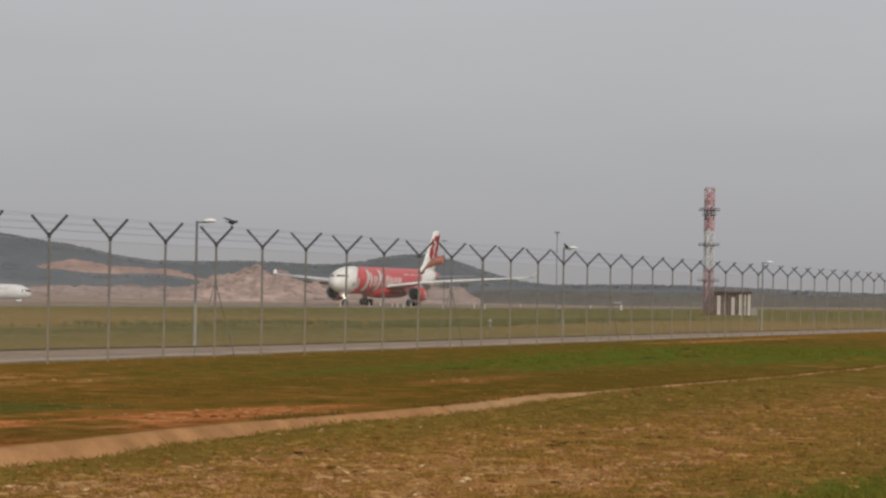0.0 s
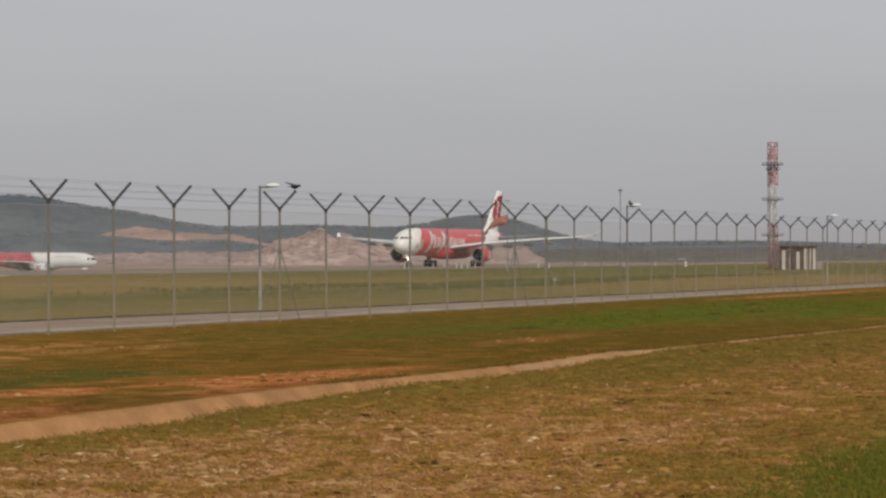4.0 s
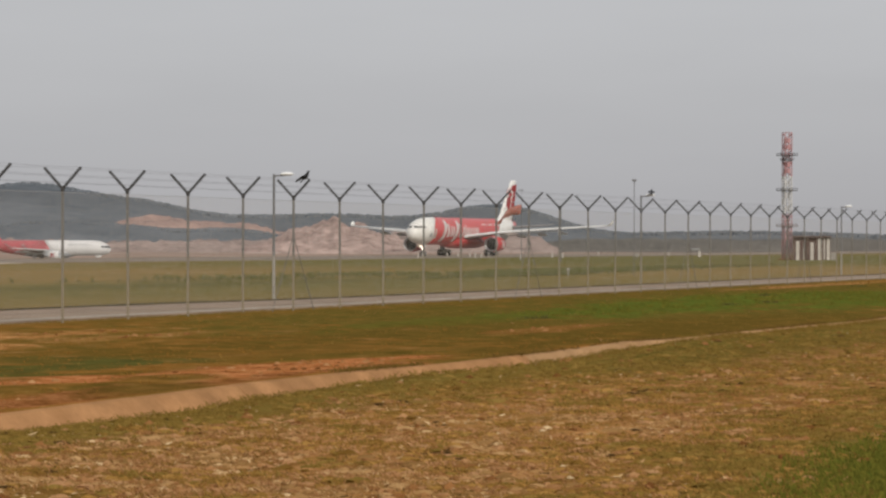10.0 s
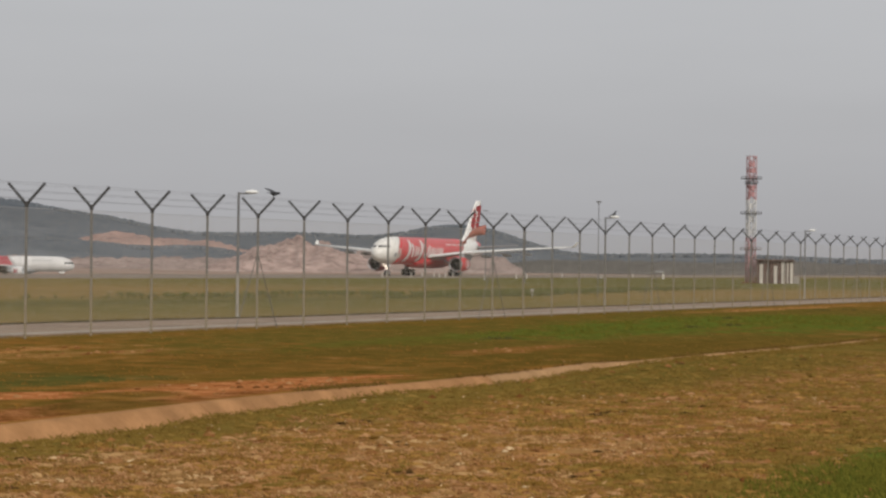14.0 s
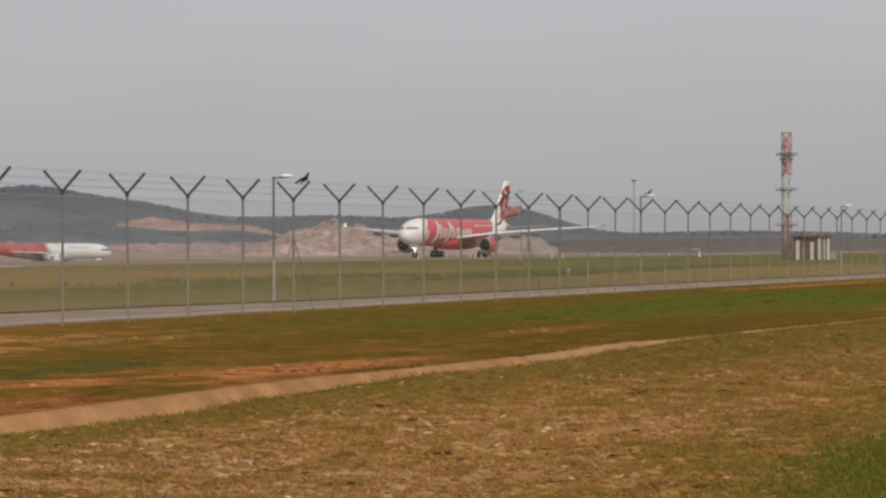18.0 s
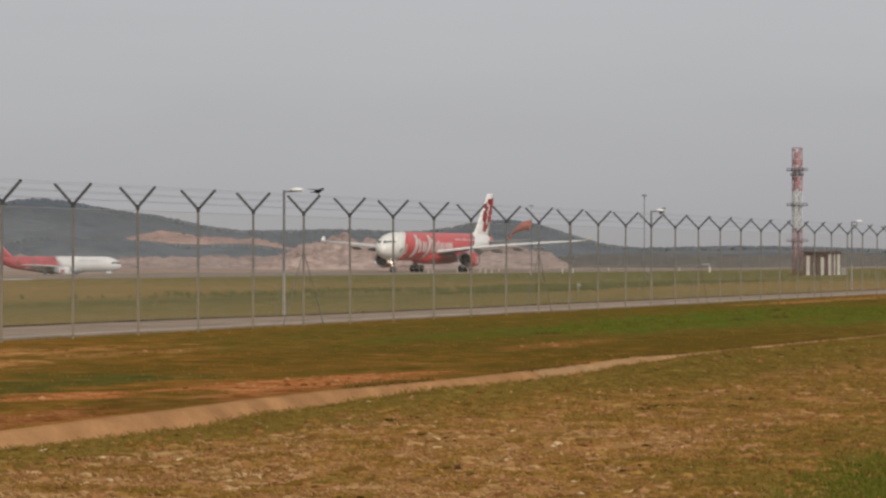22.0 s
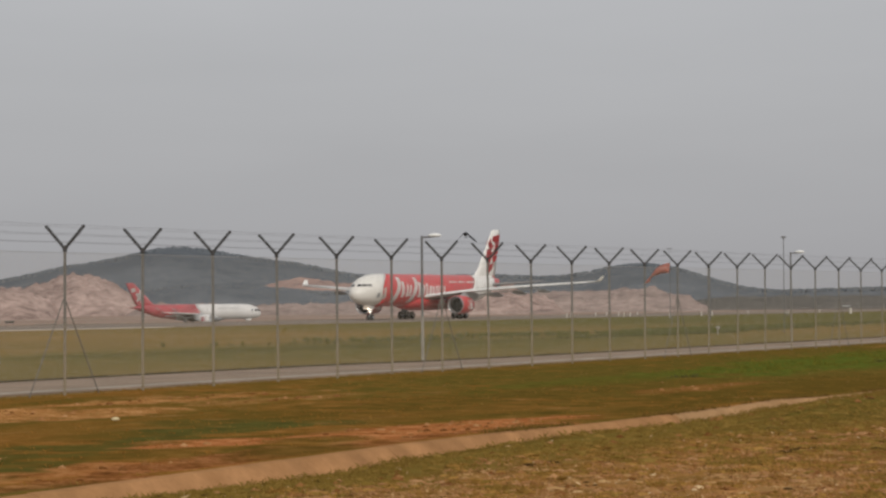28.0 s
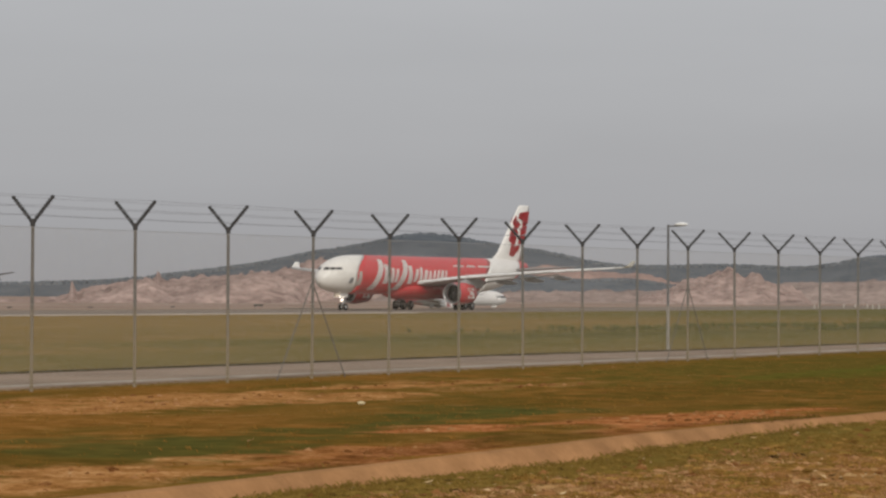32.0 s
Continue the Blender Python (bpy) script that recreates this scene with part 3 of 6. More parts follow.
# ---- hills, cuttings and forest in the distance ----
def hill_material(name, dark, light, scale, strata=1.0, flecks=0.0):
    m, nt, b = node_mat(name, 1.0)
    c = ramp(nt, noise_node(nt, scale, 6, (1, 1, strata)), [(0.38, dark), (0.62, light)])
    c = mix(nt, 0.5, c, ramp(nt, noise_node(nt, scale * 5, 5, (1, 1, strata), 3), [(0.35, dark), (0.65, light)]))
    if flecks:
        c = mix(nt, ramp(nt, noise_node(nt, flecks, 3, (1, 1, strata), 6), [(0.4, (0.0, 0.0, 0.0)), (0.66, (0.45, 0.45, 0.45))]), c, tuple(min(1.0, k * 1.1) for k in light))
        c = mix(nt, ramp(nt, noise_node(nt, flecks * 1.7, 3, (1, 1, strata), 12), [(0.34, (0.5, 0.5, 0.5)), (0.5, (0.0, 0.0, 0.0))]), c, dark)
    nt.links.new(c, b.inputs["Base Color"])
    bump(nt, b, noise_node(nt, scale * 4, 5), 0.8, 2.0)
    return m


# Foliage tinted blue-grey: the haze before the hills is in this base colour.
FOREST = hill_material("hazed_forest", (0.1, 0.112, 0.125), (0.165, 0.178, 0.192), 0.012)
EARTH = hill_material("cleared_earth", (0.18, 0.126, 0.11), (0.535, 0.395, 0.345), 0.03, 1.6, 0.17)
CLAY = hill_material("red_clay_cutting", (0.24, 0.175, 0.16), (0.45, 0.305, 0.255), 0.02, 4.0, 0.12)
# Darker, greyer copy of the cleared earth; haze is put into its colour.
HAZED_EARTH = hill_material("hazed_earth", (0.19, 0.145, 0.13), (0.42, 0.325, 0.285), 0.035, 5.0, 0.2)
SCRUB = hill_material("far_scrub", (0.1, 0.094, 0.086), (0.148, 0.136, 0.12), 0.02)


def ridge(name, dist, az0, az1, bumps, depth, material, label, category, rough=0.0, step=0.05, seed=1.0, base=-6.0, rows=14, taper=0.4):
    """A long hill across the view: height from broad bumps (bearing, elevation in degrees, half width in degrees)."""
    verts, faces = [], []
    n = int((az1 - az0) / step) + 1
    for j in range(rows + 1):
        k = j / rows
        d = dist + (k - 0.5) * depth
        for i in range(n):
            az = az0 + i * step
            el = sum(e * math.exp(-((az - a) / w) ** 2) for a, e, w in bumps)
            edge = smooth(az0, az0 + taper, az) * smooth(az1, az1 - taper, az)
            z = (EYE_Z + dist * math.tan(radians(el)) - base) * edge * math.sin(math.pi * min(1.0, k * 1.0)) ** 0.8
            p = bear(az, d)
            q = Vector((p.x * 0.024 + seed, p.y * 0.018, 0))
            z += rough * (noise.fractal(q, 0.8 if rough < 2.5 else 0.5, 2.1, 7) + 0.7 * abs(noise.noise(q * 4.3)) - 0.5 * abs(noise.noise(q * 9.1)) - 0.1) * math.sin(math.pi * k) ** 0.6 * edge
            verts.append((p.x, p.y, base + z))
    for j in range(rows):
        for i in range(n - 1):
            faces.append((j * n + i, j * n + i + 1, (j + 1) * n + i + 1, (j + 1) * n + i))
    me = mesh_from(name, verts, faces, material)
    for f in me.polygons:
        f.use_smooth = True
    tagged(new(name, me), label, category, kind="structure")
    return lambda az: sum(e * math.exp(-((az - a) / w) ** 2) for a, e, w in bumps)


MAIN_HILL = [(-4.4, 0.15, 0.9), (-5.6, 1.0, 1.4), (-7.6, 0.66, 1.6), (-10, 0.4, 2.2), (-3.3, 0.7, 1.6), (-0.8, 0.437, 2.4), (2, 0.424, 2), (4.9, 0.66, 1.6), (6.2, 0.162, 1.2), (10, 0.19, 4), (13.5, 0.05, 3), (18, 0.06, 3), (24, 0.1, 3), (-14, 0.104, 2.5)]


def trees_on(rng, crest, dist, depth, az0, az1, count, size, base=-6.0):
    """Crowns along a crest: squat uneven clumps of facets, in one mesh."""
    verts, faces = [], []
    for _ in range(count):
        az = rng.uniform(az0, az1)
        k = 0.5 + rng.uniform(0.0, 0.03)
        rise = (EYE_Z + dist * math.tan(radians(crest(az))) - base) * math.sin(math.pi * k) ** 0.8
        p = bear(az, dist + (k - 0.5) * depth, base + rise - size * 0.45)
        s = size * rng.uniform(0.55, 1.3)
        j = len(verts)
        ring = 5
        for lev, r in ((0.0, 0.55), (0.45, 0.7), (0.85, 0.4)):
            for i in range(ring):
                a = math.tau * (i + rng.random() * 0.6) / ring
                rr = r * s * rng.uniform(0.6, 1.2)
                verts.append((p.x + rr * math.cos(a), p.y + rr * math.sin(a), p.z + s * lev * rng.uniform(0.85, 1.15)))
        verts.append((p.x, p.y, p.z + s * 1.1))
        for lev in range(2):
            for i in range(ring):
                a, b2 = j + lev * ring + i, j + lev * ring + (i + 1) % ring
                faces.append((a, b2, b2 + ring, a + ring))
        for i in range(ring):
            faces.append((j + 10 + i, j + 10 + (i + 1) % ring, j + 15))
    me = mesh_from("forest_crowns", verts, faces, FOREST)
    for f in me.polygons:
        f.use_smooth = True
    tagged(new("forest_crowns", me), "trees covering the distant hill, blue-grey in colour for haze", "forest", kind="stuff")


def build_distance():
    crest = ridge("hill", 2600, -24, 26, MAIN_HILL, 900, FOREST, "wooded hill ridge, blue-grey in colour for haze", "hill", 1.2, 0.1, 1.0)
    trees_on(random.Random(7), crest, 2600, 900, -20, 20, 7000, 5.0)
    ridge("clay_cutting", 2100, -4.2, 0.9, [(-2.9, 0.56, 1.3), (-0.8, 0.4, 1.4)], 200, CLAY, "reddish clay cutting below the wooded hill", "earth bank", 3.0, 0.04, 3.0)
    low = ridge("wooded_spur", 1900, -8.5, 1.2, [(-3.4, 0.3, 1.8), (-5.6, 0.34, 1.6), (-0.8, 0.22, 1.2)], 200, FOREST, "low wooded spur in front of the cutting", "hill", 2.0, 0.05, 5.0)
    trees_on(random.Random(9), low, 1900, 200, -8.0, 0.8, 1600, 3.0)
    ridge("earth_bank", 1650, -20, -6.2, [(-14.6, -0.26, 1.5), (-18, -0.26, 2.2), (-7.5, 0.66, 1.1), (-9.6, 0.36, 1.6), (-12.2, 0.12, 1.4), (-11.6, 0.1, 0.35), (-11.55, 0.18, 0.06)], 300, EARTH, "bare terraced pale earth slope", "earth bank", 4.2, 0.04, 8.0)
    ridge("rubble_mound", 1350, -0.9, 3.4, [(1.47, 0.22, 0.17), (1.18, 0.1, 0.2), (1.95, 0.13, 0.2), (0.8, 0.33, 0.75), (2.2, 0.3, 0.8)], 150, EARTH, "pale heap of quarried rubble and soil", "earth mound", 4.0, 0.03, 11.0)
    ridge("low_earth", 1500, -7.0, 6.9, [(-3.0, 0.02, 2.6), (4.0, 0.28, 1.9), (5.0, 0.08, 1.0), (1, 0.1, 2)], 120, HAZED_EARTH, "low bank of bare earth, greyed in colour for haze", "earth bank", 3.0, 0.04, 14.0, taper=0.9)
    ridge("spoil_heaps", 1200, -20, -8.0, [(-14.4, -0.25, 1.5), (-18, -0.25, 2.4), (-11.9, 0.24, 0.5), (-13.48, 0.3, 0.06), (-10.2, 0.22, 0.9), (-9.0, 0.3, 0.8), (-12.6, 0.05, 1.2)], 110, EARTH, "uneven heaps of pale dug earth", "earth mound", 3.6, 0.03, 21.0)
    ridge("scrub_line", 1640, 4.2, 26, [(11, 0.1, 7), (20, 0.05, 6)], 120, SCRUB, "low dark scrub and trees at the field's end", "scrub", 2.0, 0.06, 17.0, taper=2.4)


# ---- grass blades, stones and straw on the near banks ----
def in_blob(u, v, spots):
    return max([0.0] + [1.0 - ((u - q[0]) / q[2]) ** 2 - ((v - q[1]) / q[3]) ** 2 for q in spots])


def leaf_material(name, stops):
    m, nt, b = node_mat(name, 0.75)
    g = nt.nodes.new("ShaderNodeNewGeometry")
    nt.links.new(ramp(nt, g.outputs["Random Per Island"], stops), b.inputs["Base Color"])
    return m


def turf(name, spots, material, label):
    """Low matted clumps at (u, v, radius): uneven domes with ragged feet, in one mesh."""
    rng = np.random.RandomState(31)
    verts, faces = [], []
    for u, v, r in spots:
        c = plan(u, v)
        z, j, n = ground_z(c.x, c.y), len(verts), 7
        hx, hy = rng.uniform(-0.3, 0.3, 2) * r
        for lev, rr in ((-0.12, 1.0), (0.2, 0.7)):
            for i in range(n):
                a, q = math.tau * i / n, r * rr * rng.uniform(0.55, 1.3)
                verts.append((c.x + q * math.cos(a) * 1.25 + hx * (lev > 0), c.y + q * math.sin(a) + hy * (lev > 0), z + r * lev * rng.uniform(0.5, 1.4)))
        verts.append((c.x + hx, c.y + hy, z + r * rng.uniform(0.22, 0.42)))
        for i in range(n):
            k = (i + 1) % n
            faces += [(j + i, j + k, j + n + k, j + n + i), (j + n + i, j + n + k, j + 2 * n)]
    tagged(new(name, mesh_from(name, verts, faces, material)), label, "grass", kind="stuff")


def blades(name, spots, material, label, category, h0, h1, width, seed, sprawl=0.9):
    """Tufts of thin bent blades at (u, v, count, scale)."""
    rng = np.random.RandomState(seed)
    verts, faces = [], []
    for u, v, count, sc in spots:
        c = plan(u, v)
        z = ground_z(c.x, c.y)
        for _ in range(count):
            a, lean = rng.uniform(0, math.tau), rng.uniform(0.1, sprawl)
            h, w = rng.uniform(h0, h1) * sc, width * rng.uniform(0.6, 1.3) * sc
            x, y = c.x + rng.normal(0, 0.035 * sc), c.y + rng.normal(0, 0.035 * sc)
            ca, sa = math.cos(a), math.sin(a)
            j = len(verts)
            verts += [(x - w * sa, y + w * ca, z - 0.01), (x + w * sa, y - w * ca, z - 0.01), (x + ca * h * lean * 0.4 + w * 0.7, y + sa * h * lean * 0.4, z + h * 0.6), (x + ca * h * lean, y + sa * h * lean, z + h)]
            faces += [(j, j + 1, j + 2), (j, j + 2, j + 3)]
    tagged(new(name, mesh_from(name, verts, faces, material)), label, category, kind="stuff")


def build_grass():
    rng = random.Random(11)
    dry, verge, green, fringe, stones = [], [], [], [], []

    def patch(u, v):
        return 0.5 + 0.5 * noise.noise(Vector((u * 0.35, v * 0.6, 2.0))) + 0.25 * noise.noise(Vector((u * 1.7, v * 1.7, 5.0)))

    straw, olive, russet, sedge, clods, litter, tall, dead = [], [], [], [], [], [], [], []
    mats = [[], [], [], [], []]
    for _ in range(102000):
        az, d = rng.uniform(-17, 18), 15.0 + 35.5 * rng.random() ** 1.5
        c = bear(az, d)
        u, v = uv_of(c.x, c.y)
        if v > -16.25:
            continue
        p = patch(u, v)
        m2 = noise.noise(Vector((u * 1.3, v * 1.6, 9.0))) + 0.5 * noise.noise(Vector((u * 4.0, v * 4.0, 1.0))) + 0.5 * noise.noise(Vector((u * 0.3, v * 0.45, 6.0)))
        lush = in_blob(u, v, LUSH)
        if lush > rng.random() * 0.7:
            green.append((u, v, 5, 1.0))
        elif p > rng.uniform(0.0, 0.6):
            m3 = 0.16 * smooth(-23.5, -21, v) + 0.75 * m2 + rng.gauss(0, 0.17) - 0.52 * smooth(-22, -10, u) - 0.5 * smooth(-21.4, -23.6, v) * smooth(-26, -21, u)
            kind = olive if m3 < -0.31 or v > -17.3 - 1.3 * smooth(-16, -4, u) - 0.7 * m2 else straw if m3 > 0.26 else russet if m3 > 0.04 else dry
            kind = dead if rng.random() < 0.012 else kind
            if rng.random() < 0.26:
                mats[{id(olive): 2, id(straw): 0, id(russet): 1, id(dry): 3, id(dead): 4}[id(kind)]].append((u, v, rng.uniform(0.022, 0.066) * (1.5 if rng.random() < 0.12 else 1.0)))
            if rng.random() < 0.03 and kind is not dead:
                kind.append((u, v, 12, rng.uniform(1.2, 1.9)))
            kind.append((u, v, 4, (0.5 + 0.6 * p) * rng.choice((0.8, 1.0, 1.0, 1.5))))
        elif rng.random() < 0.12:
            stones.append((u, v))
            if m3 > 0.0 and rng.random() < 0.12:
                litter.append((u, v))
        if rng.random() < 0.02 and m2 > 0.0:
            clods.append((u, v))
    for cu, cv, n in ((-21.6, -22.3, 16), (-22.2, -20.8, 14), (-24.9, -20.3, 14), (-16.5, -21.4, 10), (-13.4, -19.7, 12), (-9.6, -20.4, 10), (-19.2, -19.4, 10)):
        for _ in range(n):
            mats[4].append((cu + rng.gauss(0, 0.2), cv + rng.gauss(0, 0.07), rng.uniform(0.02, 0.05)))
    for _ in range(30000):
        v = rng.uniform(-14.65, 1.9)
        u = rng.uniform(-40, 80)
        if in_blob(u, v, SOIL) > rng.random() * 0.8 or in_blob(u, v, TAN) > rng.random() * 1.1:
            pick = rng.random()
            if pick < 0.03:
                stones.append((u, v))
            elif pick < 0.35:
                clods.append((u, v))
            elif pick < 0.55:
                russet.append((u, v, 4, rng.uniform(0.6, 1.2)))
            continue
        lush = in_blob(u, v, LUSH)
        if lush > rng.random() * 0.7:
            green.append((u, v, 4, 0.6))
        elif patch(u, v) > rng.uniform(0.1, 0.9):
            (russet if rng.random() < 0.02 else olive if rng.random() < 0.12 + 0.8 * smooth(-4, 12, u) else verge).append((u, v, 4, rng.choice((0.7, 1.0, 1.4))))
    for _ in range(9000):
        u = rng.uniform(-34, 45)
        if noise.noise(Vector((u * 0.5, 1.0, 0))) + 0.1 + 0.012 * max(-8, u) > rng.uniform(-0.2, 0.6):
            fringe.append((u, DRAIN_NEAR - abs(rng.gauss(0, 0.3)) + 0.03, 7, rng.uniform(0.6, 1.5)))
    # Dark blades on the drain's far lip imitate the shadow line below it.
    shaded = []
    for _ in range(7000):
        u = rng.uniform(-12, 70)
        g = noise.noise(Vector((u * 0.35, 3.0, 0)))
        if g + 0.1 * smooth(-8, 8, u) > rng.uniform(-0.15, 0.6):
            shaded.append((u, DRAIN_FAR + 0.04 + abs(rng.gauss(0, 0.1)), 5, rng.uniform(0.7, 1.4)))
    # Dark blades drawn as the shadow line along the road's far edge.
    for _ in range(6000):
        u = rng.uniform(-60, 190)
        sedge.append((u, 7.75 + abs(rng.gauss(0, 0.25)), 5, rng.uniform(0.8, 1.7)))
    # tall dark growth in the airfield's wet ground
    for cu, cv, au, av, n in ((119, 32, 17, 4.0, 3200), (96, 26, 14, 2.4, 900), (152, 36, 30, 4, 1400), (97, 36, 15, 4.5, 700), (76, 34, 13, 5, 300)):
        for _ in range(n):
            u, v = cu + rng.gauss(0, 0.45) * au, cv + rng.gauss(0, 0.45) * av
            if noise.noise(Vector((u * 0.12, v * 0.3, 3.0))) > rng.uniform(-0.35, 0.2):
                tall.append((u, v, 7, rng.uniform(0.6, 1.3)))
    for _ in range(2600):
        u = rng.uniform(-38, 110)
        fringe.append((u, rng.choice((0.0, 2.1, 1.9)) + rng.gauss(0, 0.12), 5, rng.uniform(0.7, 1.4)))
    lushes = []
    for _ in range(5200):
        u, v = rng.uniform(14, 54), rng.uniform(-14, -3)
        if in_blob(u, v, LUSH) > rng.random() * 0.8 and noise.noise(Vector((u * 0.5, v * 0.8, 4.0))) > rng.uniform(-0.3, 0.3):
            lushes.append((u, v, 6, rng.uniform(0.6, 1.5)))
    for cu, cv in ((13.5, -8.1), (28.9, -9.2), (26.5, -8.8), (62, -5.0), (59, -4.4), (35, -7.4)):
        sedge += [(cu + rng.gauss(0, 0.5), cv + rng.gauss(0, 0.15), 6, rng.uniform(0.8, 1.9)) for _ in range(13)]
    DRY = leaf_material("brown_grass_blades", [(0.0, (0.15, 0.08, 0.018)), (0.5, (0.255, 0.138, 0.034)), (1.0, (0.36, 0.2, 0.058))])
    STRAW = leaf_material("straw_blades", [(0.0, (0.2, 0.107, 0.036)), (0.6, (0.345, 0.196, 0.078)), (0.93, (0.44, 0.27, 0.12)), (1.0, (0.66, 0.48, 0.27))])
    VERGE = leaf_material("verge_blades", [(0.0, (0.17, 0.084, 0.017)), (1.0, (0.275, 0.135, 0.03))])
    GREEN = leaf_material("green_grass_blades", [(0.0, (0.084, 0.084, 0.014)), (0.5, (0.118, 0.113, 0.018)), (1.0, (0.16, 0.14, 0.024))])
    RUSSET = leaf_material("russet_blades", [(0.0, (0.21, 0.096, 0.033)), (0.5, (0.31, 0.156, 0.064)), (1.0, (0.41, 0.23, 0.11))])
    SHADE_TUFT_LEAF = leaf_material("shade_and_tuft_blades", [(0.0, (0.05, 0.048, 0.016)), (1.0, (0.1, 0.088, 0.03))])
    OLIVE = leaf_material("olive_grass_blades", [(0.0, (0.142, 0.091, 0.02)), (0.5, (0.192, 0.121, 0.028)), (1.0, (0.25, 0.156, 0.042))])
    blades("dry_grass", dry, DRY, "short dry brown grass blades", "grass", 0.01, 0.03, 0.004, 1, 2.2)
    blades("straw", straw, STRAW, "bleached straw-coloured grass", "grass", 0.008, 0.026, 0.005, 7, 2.6)
    blades("olive_grass", olive, OLIVE, "short olive grass blades", "grass", 0.012, 0.036, 0.0035, 8, 1.6)
    blades("verge_grass", verge, VERGE, "short dry grass between drain and fence", "grass", 0.012, 0.035, 0.004, 6, 1.8)
    blades("green_grass", green, GREEN, "short green grass blades", "grass", 0.02, 0.06, 0.006, 2)
    blades("fringe_grass", fringe, OLIVE, "longer olive grass along drain edge and fence foot", "grass", 0.012, 0.048, 0.0024, 3, 1.3)
    TALL = leaf_material("tall_field_grass", [(0.0, (0.09, 0.092, 0.032)), (0.6, (0.125, 0.122, 0.044)), (1.0, (0.175, 0.155, 0.06))])
    blades("field_grass", tall, TALL, "tall dark grass in wet hollows of the airfield", "grass", 0.08, 0.24, 0.03, 12)
    verts, faces = [], []
    for u, v in litter:
        c = plan(u, v)
        z, j = ground_z(c.x, c.y) + rng.uniform(0.012, 0.04), len(verts)
        a, h, w = rng.uniform(0, math.tau), rng.uniform(0.02, 0.06), rng.uniform(0.005, 0.013)
        dx, dy, tip = math.cos(a), math.sin(a), rng.uniform(-0.012, 0.03)
        verts += [(c.x - dx * h, c.y - dy * h, z), (c.x - dy * w, c.y + dx * w, z + 0.012), (c.x + dx * h, c.y + dy * h, z + tip), (c.x + dy * w, c.y - dx * w, z)]
        faces += [(j, j + 1, j + 2), (j, j + 2, j + 3)]
    LITTER = leaf_material("straw_litter", [(0.0, (0.34, 0.2, 0.085)), (0.5, (0.5, 0.34, 0.17)), (1.0, (0.64, 0.48, 0.28))])
    tagged(new("straw_litter", mesh_from("straw_litter", verts, faces, LITTER)), "flattened pale straw and dead leaves on the bank", "straw", kind="stuff")
    DEAD = leaf_material("dead_tufts", [(0.0, (0.045, 0.026, 0.01)), (1.0, (0.1, 0.055, 0.02))])
    blades("dead_tufts", dead, DEAD, "dark rotten tufts in the dry grass", "grass", 0.012, 0.03, 0.008, 13, 1.6)
    for name, spots, mat, label in (("straw_mat", mats[0], STRAW, "bleached mats of flattened straw"), ("russet_turf", mats[1], RUSSET, "matted reddish-brown dry turf"), ("olive_turf", mats[2], OLIVE, "low olive clumps of living turf"),
                                    ("brown_turf", mats[3], DRY, "matted brown dry turf"), ("dark_turf", mats[4], DEAD, "dark rotten clumps of turf")):
        turf(name, spots, mat, label)
    blades("russet_grass", russet, RUSSET, "withered reddish-brown grass", "grass", 0.01, 0.034, 0.005, 9, 2.2)
    blades("lush_grass", lushes, GREEN, "taller green grass on the swell beyond the drain", "grass", 0.03, 0.1, 0.008, 14)
    LIP_SHADOW = leaf_material("lip_shadow_blades", [(0.0, (0.095, 0.055, 0.014)), (1.0, (0.165, 0.1, 0.026))])
    blades("lip_shadow_grass", shaded, LIP_SHADOW, "grass along the drain's far lip, coloured dark as the shadow below it", "grass", 0.02, 0.06, 0.01, 15)
    blades("edge_shade_and_tufts", sedge, SHADE_TUFT_LEAF, "dark tufts, and dark blades as the shadow line at the road's edge", "grass", 0.02, 0.05, 0.012, 10)
    verts, faces = [], []
    for u, v in clods:
        c = plan(u, v)
        z, r, j = ground_z(c.x, c.y), rng.uniform(0.02, 0.055), len(verts)
        for lev, rr in ((-0.3, 1.0), (0.35, 0.75)):
            for i in range(6):
                a, s = math.tau * i / 6, r * rr * rng.uniform(0.65, 1.3)
                verts.append((c.x + s * math.cos(a) * 1.3, c.y + s * math.sin(a), z + r * lev * rng.uniform(0.6, 1.2)))
        verts.append((c.x + rng.uniform(-0.3, 0.3) * r, c.y, z + r * rng.uniform(0.5, 0.9)))
        for i in range(6):
            k = (i + 1) % 6
            faces += [(j + i, j + k, j + 6 + k, j + 6 + i), (j + 6 + i, j + 6 + k, j + 12)]
    SOIL_CLOD = leaf_material("soil_clods", [(0.0, (0.13, 0.052, 0.016)), (0.6, (0.27, 0.125, 0.045)), (1.0, (0.4, 0.22, 0.1))])
    tagged(new("clods", mesh_from("clods", verts, faces, SOIL_CLOD)), "crumbled clods of reddish soil among the grass", "soil", kind="stuff")
    verts, faces = [], []
    for u, v in stones:
        c = plan(u, v)
        z = ground_z(c.x, c.y)
        r = rng.uniform(0.006, 0.018) * (1.8 if rng.random() < 0.06 else 1.0)
        j = len(verts)
        k = [rng.uniform(0.6, 1.3) for _ in range(6)]
        verts += [(c.x + r * k[0] * 1.4, c.y, z), (c.x, c.y + r * k[1], z), (c.x - r * k[2] * 1.4, c.y, z), (c.x, c.y - r * k[3], z), (c.x, c.y, z + r * k[4] * 0.7), (c.x, c.y, z - r)]
        faces += [(j, j + 1, j + 4), (j + 1, j + 2, j + 4), (j + 2, j + 3, j + 4), (j + 3, j, j + 4)]
    PALE = leaf_material("pale_stones", [(0.0, (0.3, 0.19, 0.09)), (0.6, (0.42, 0.28, 0.14)), (1.0, (0.56, 0.42, 0.25))])
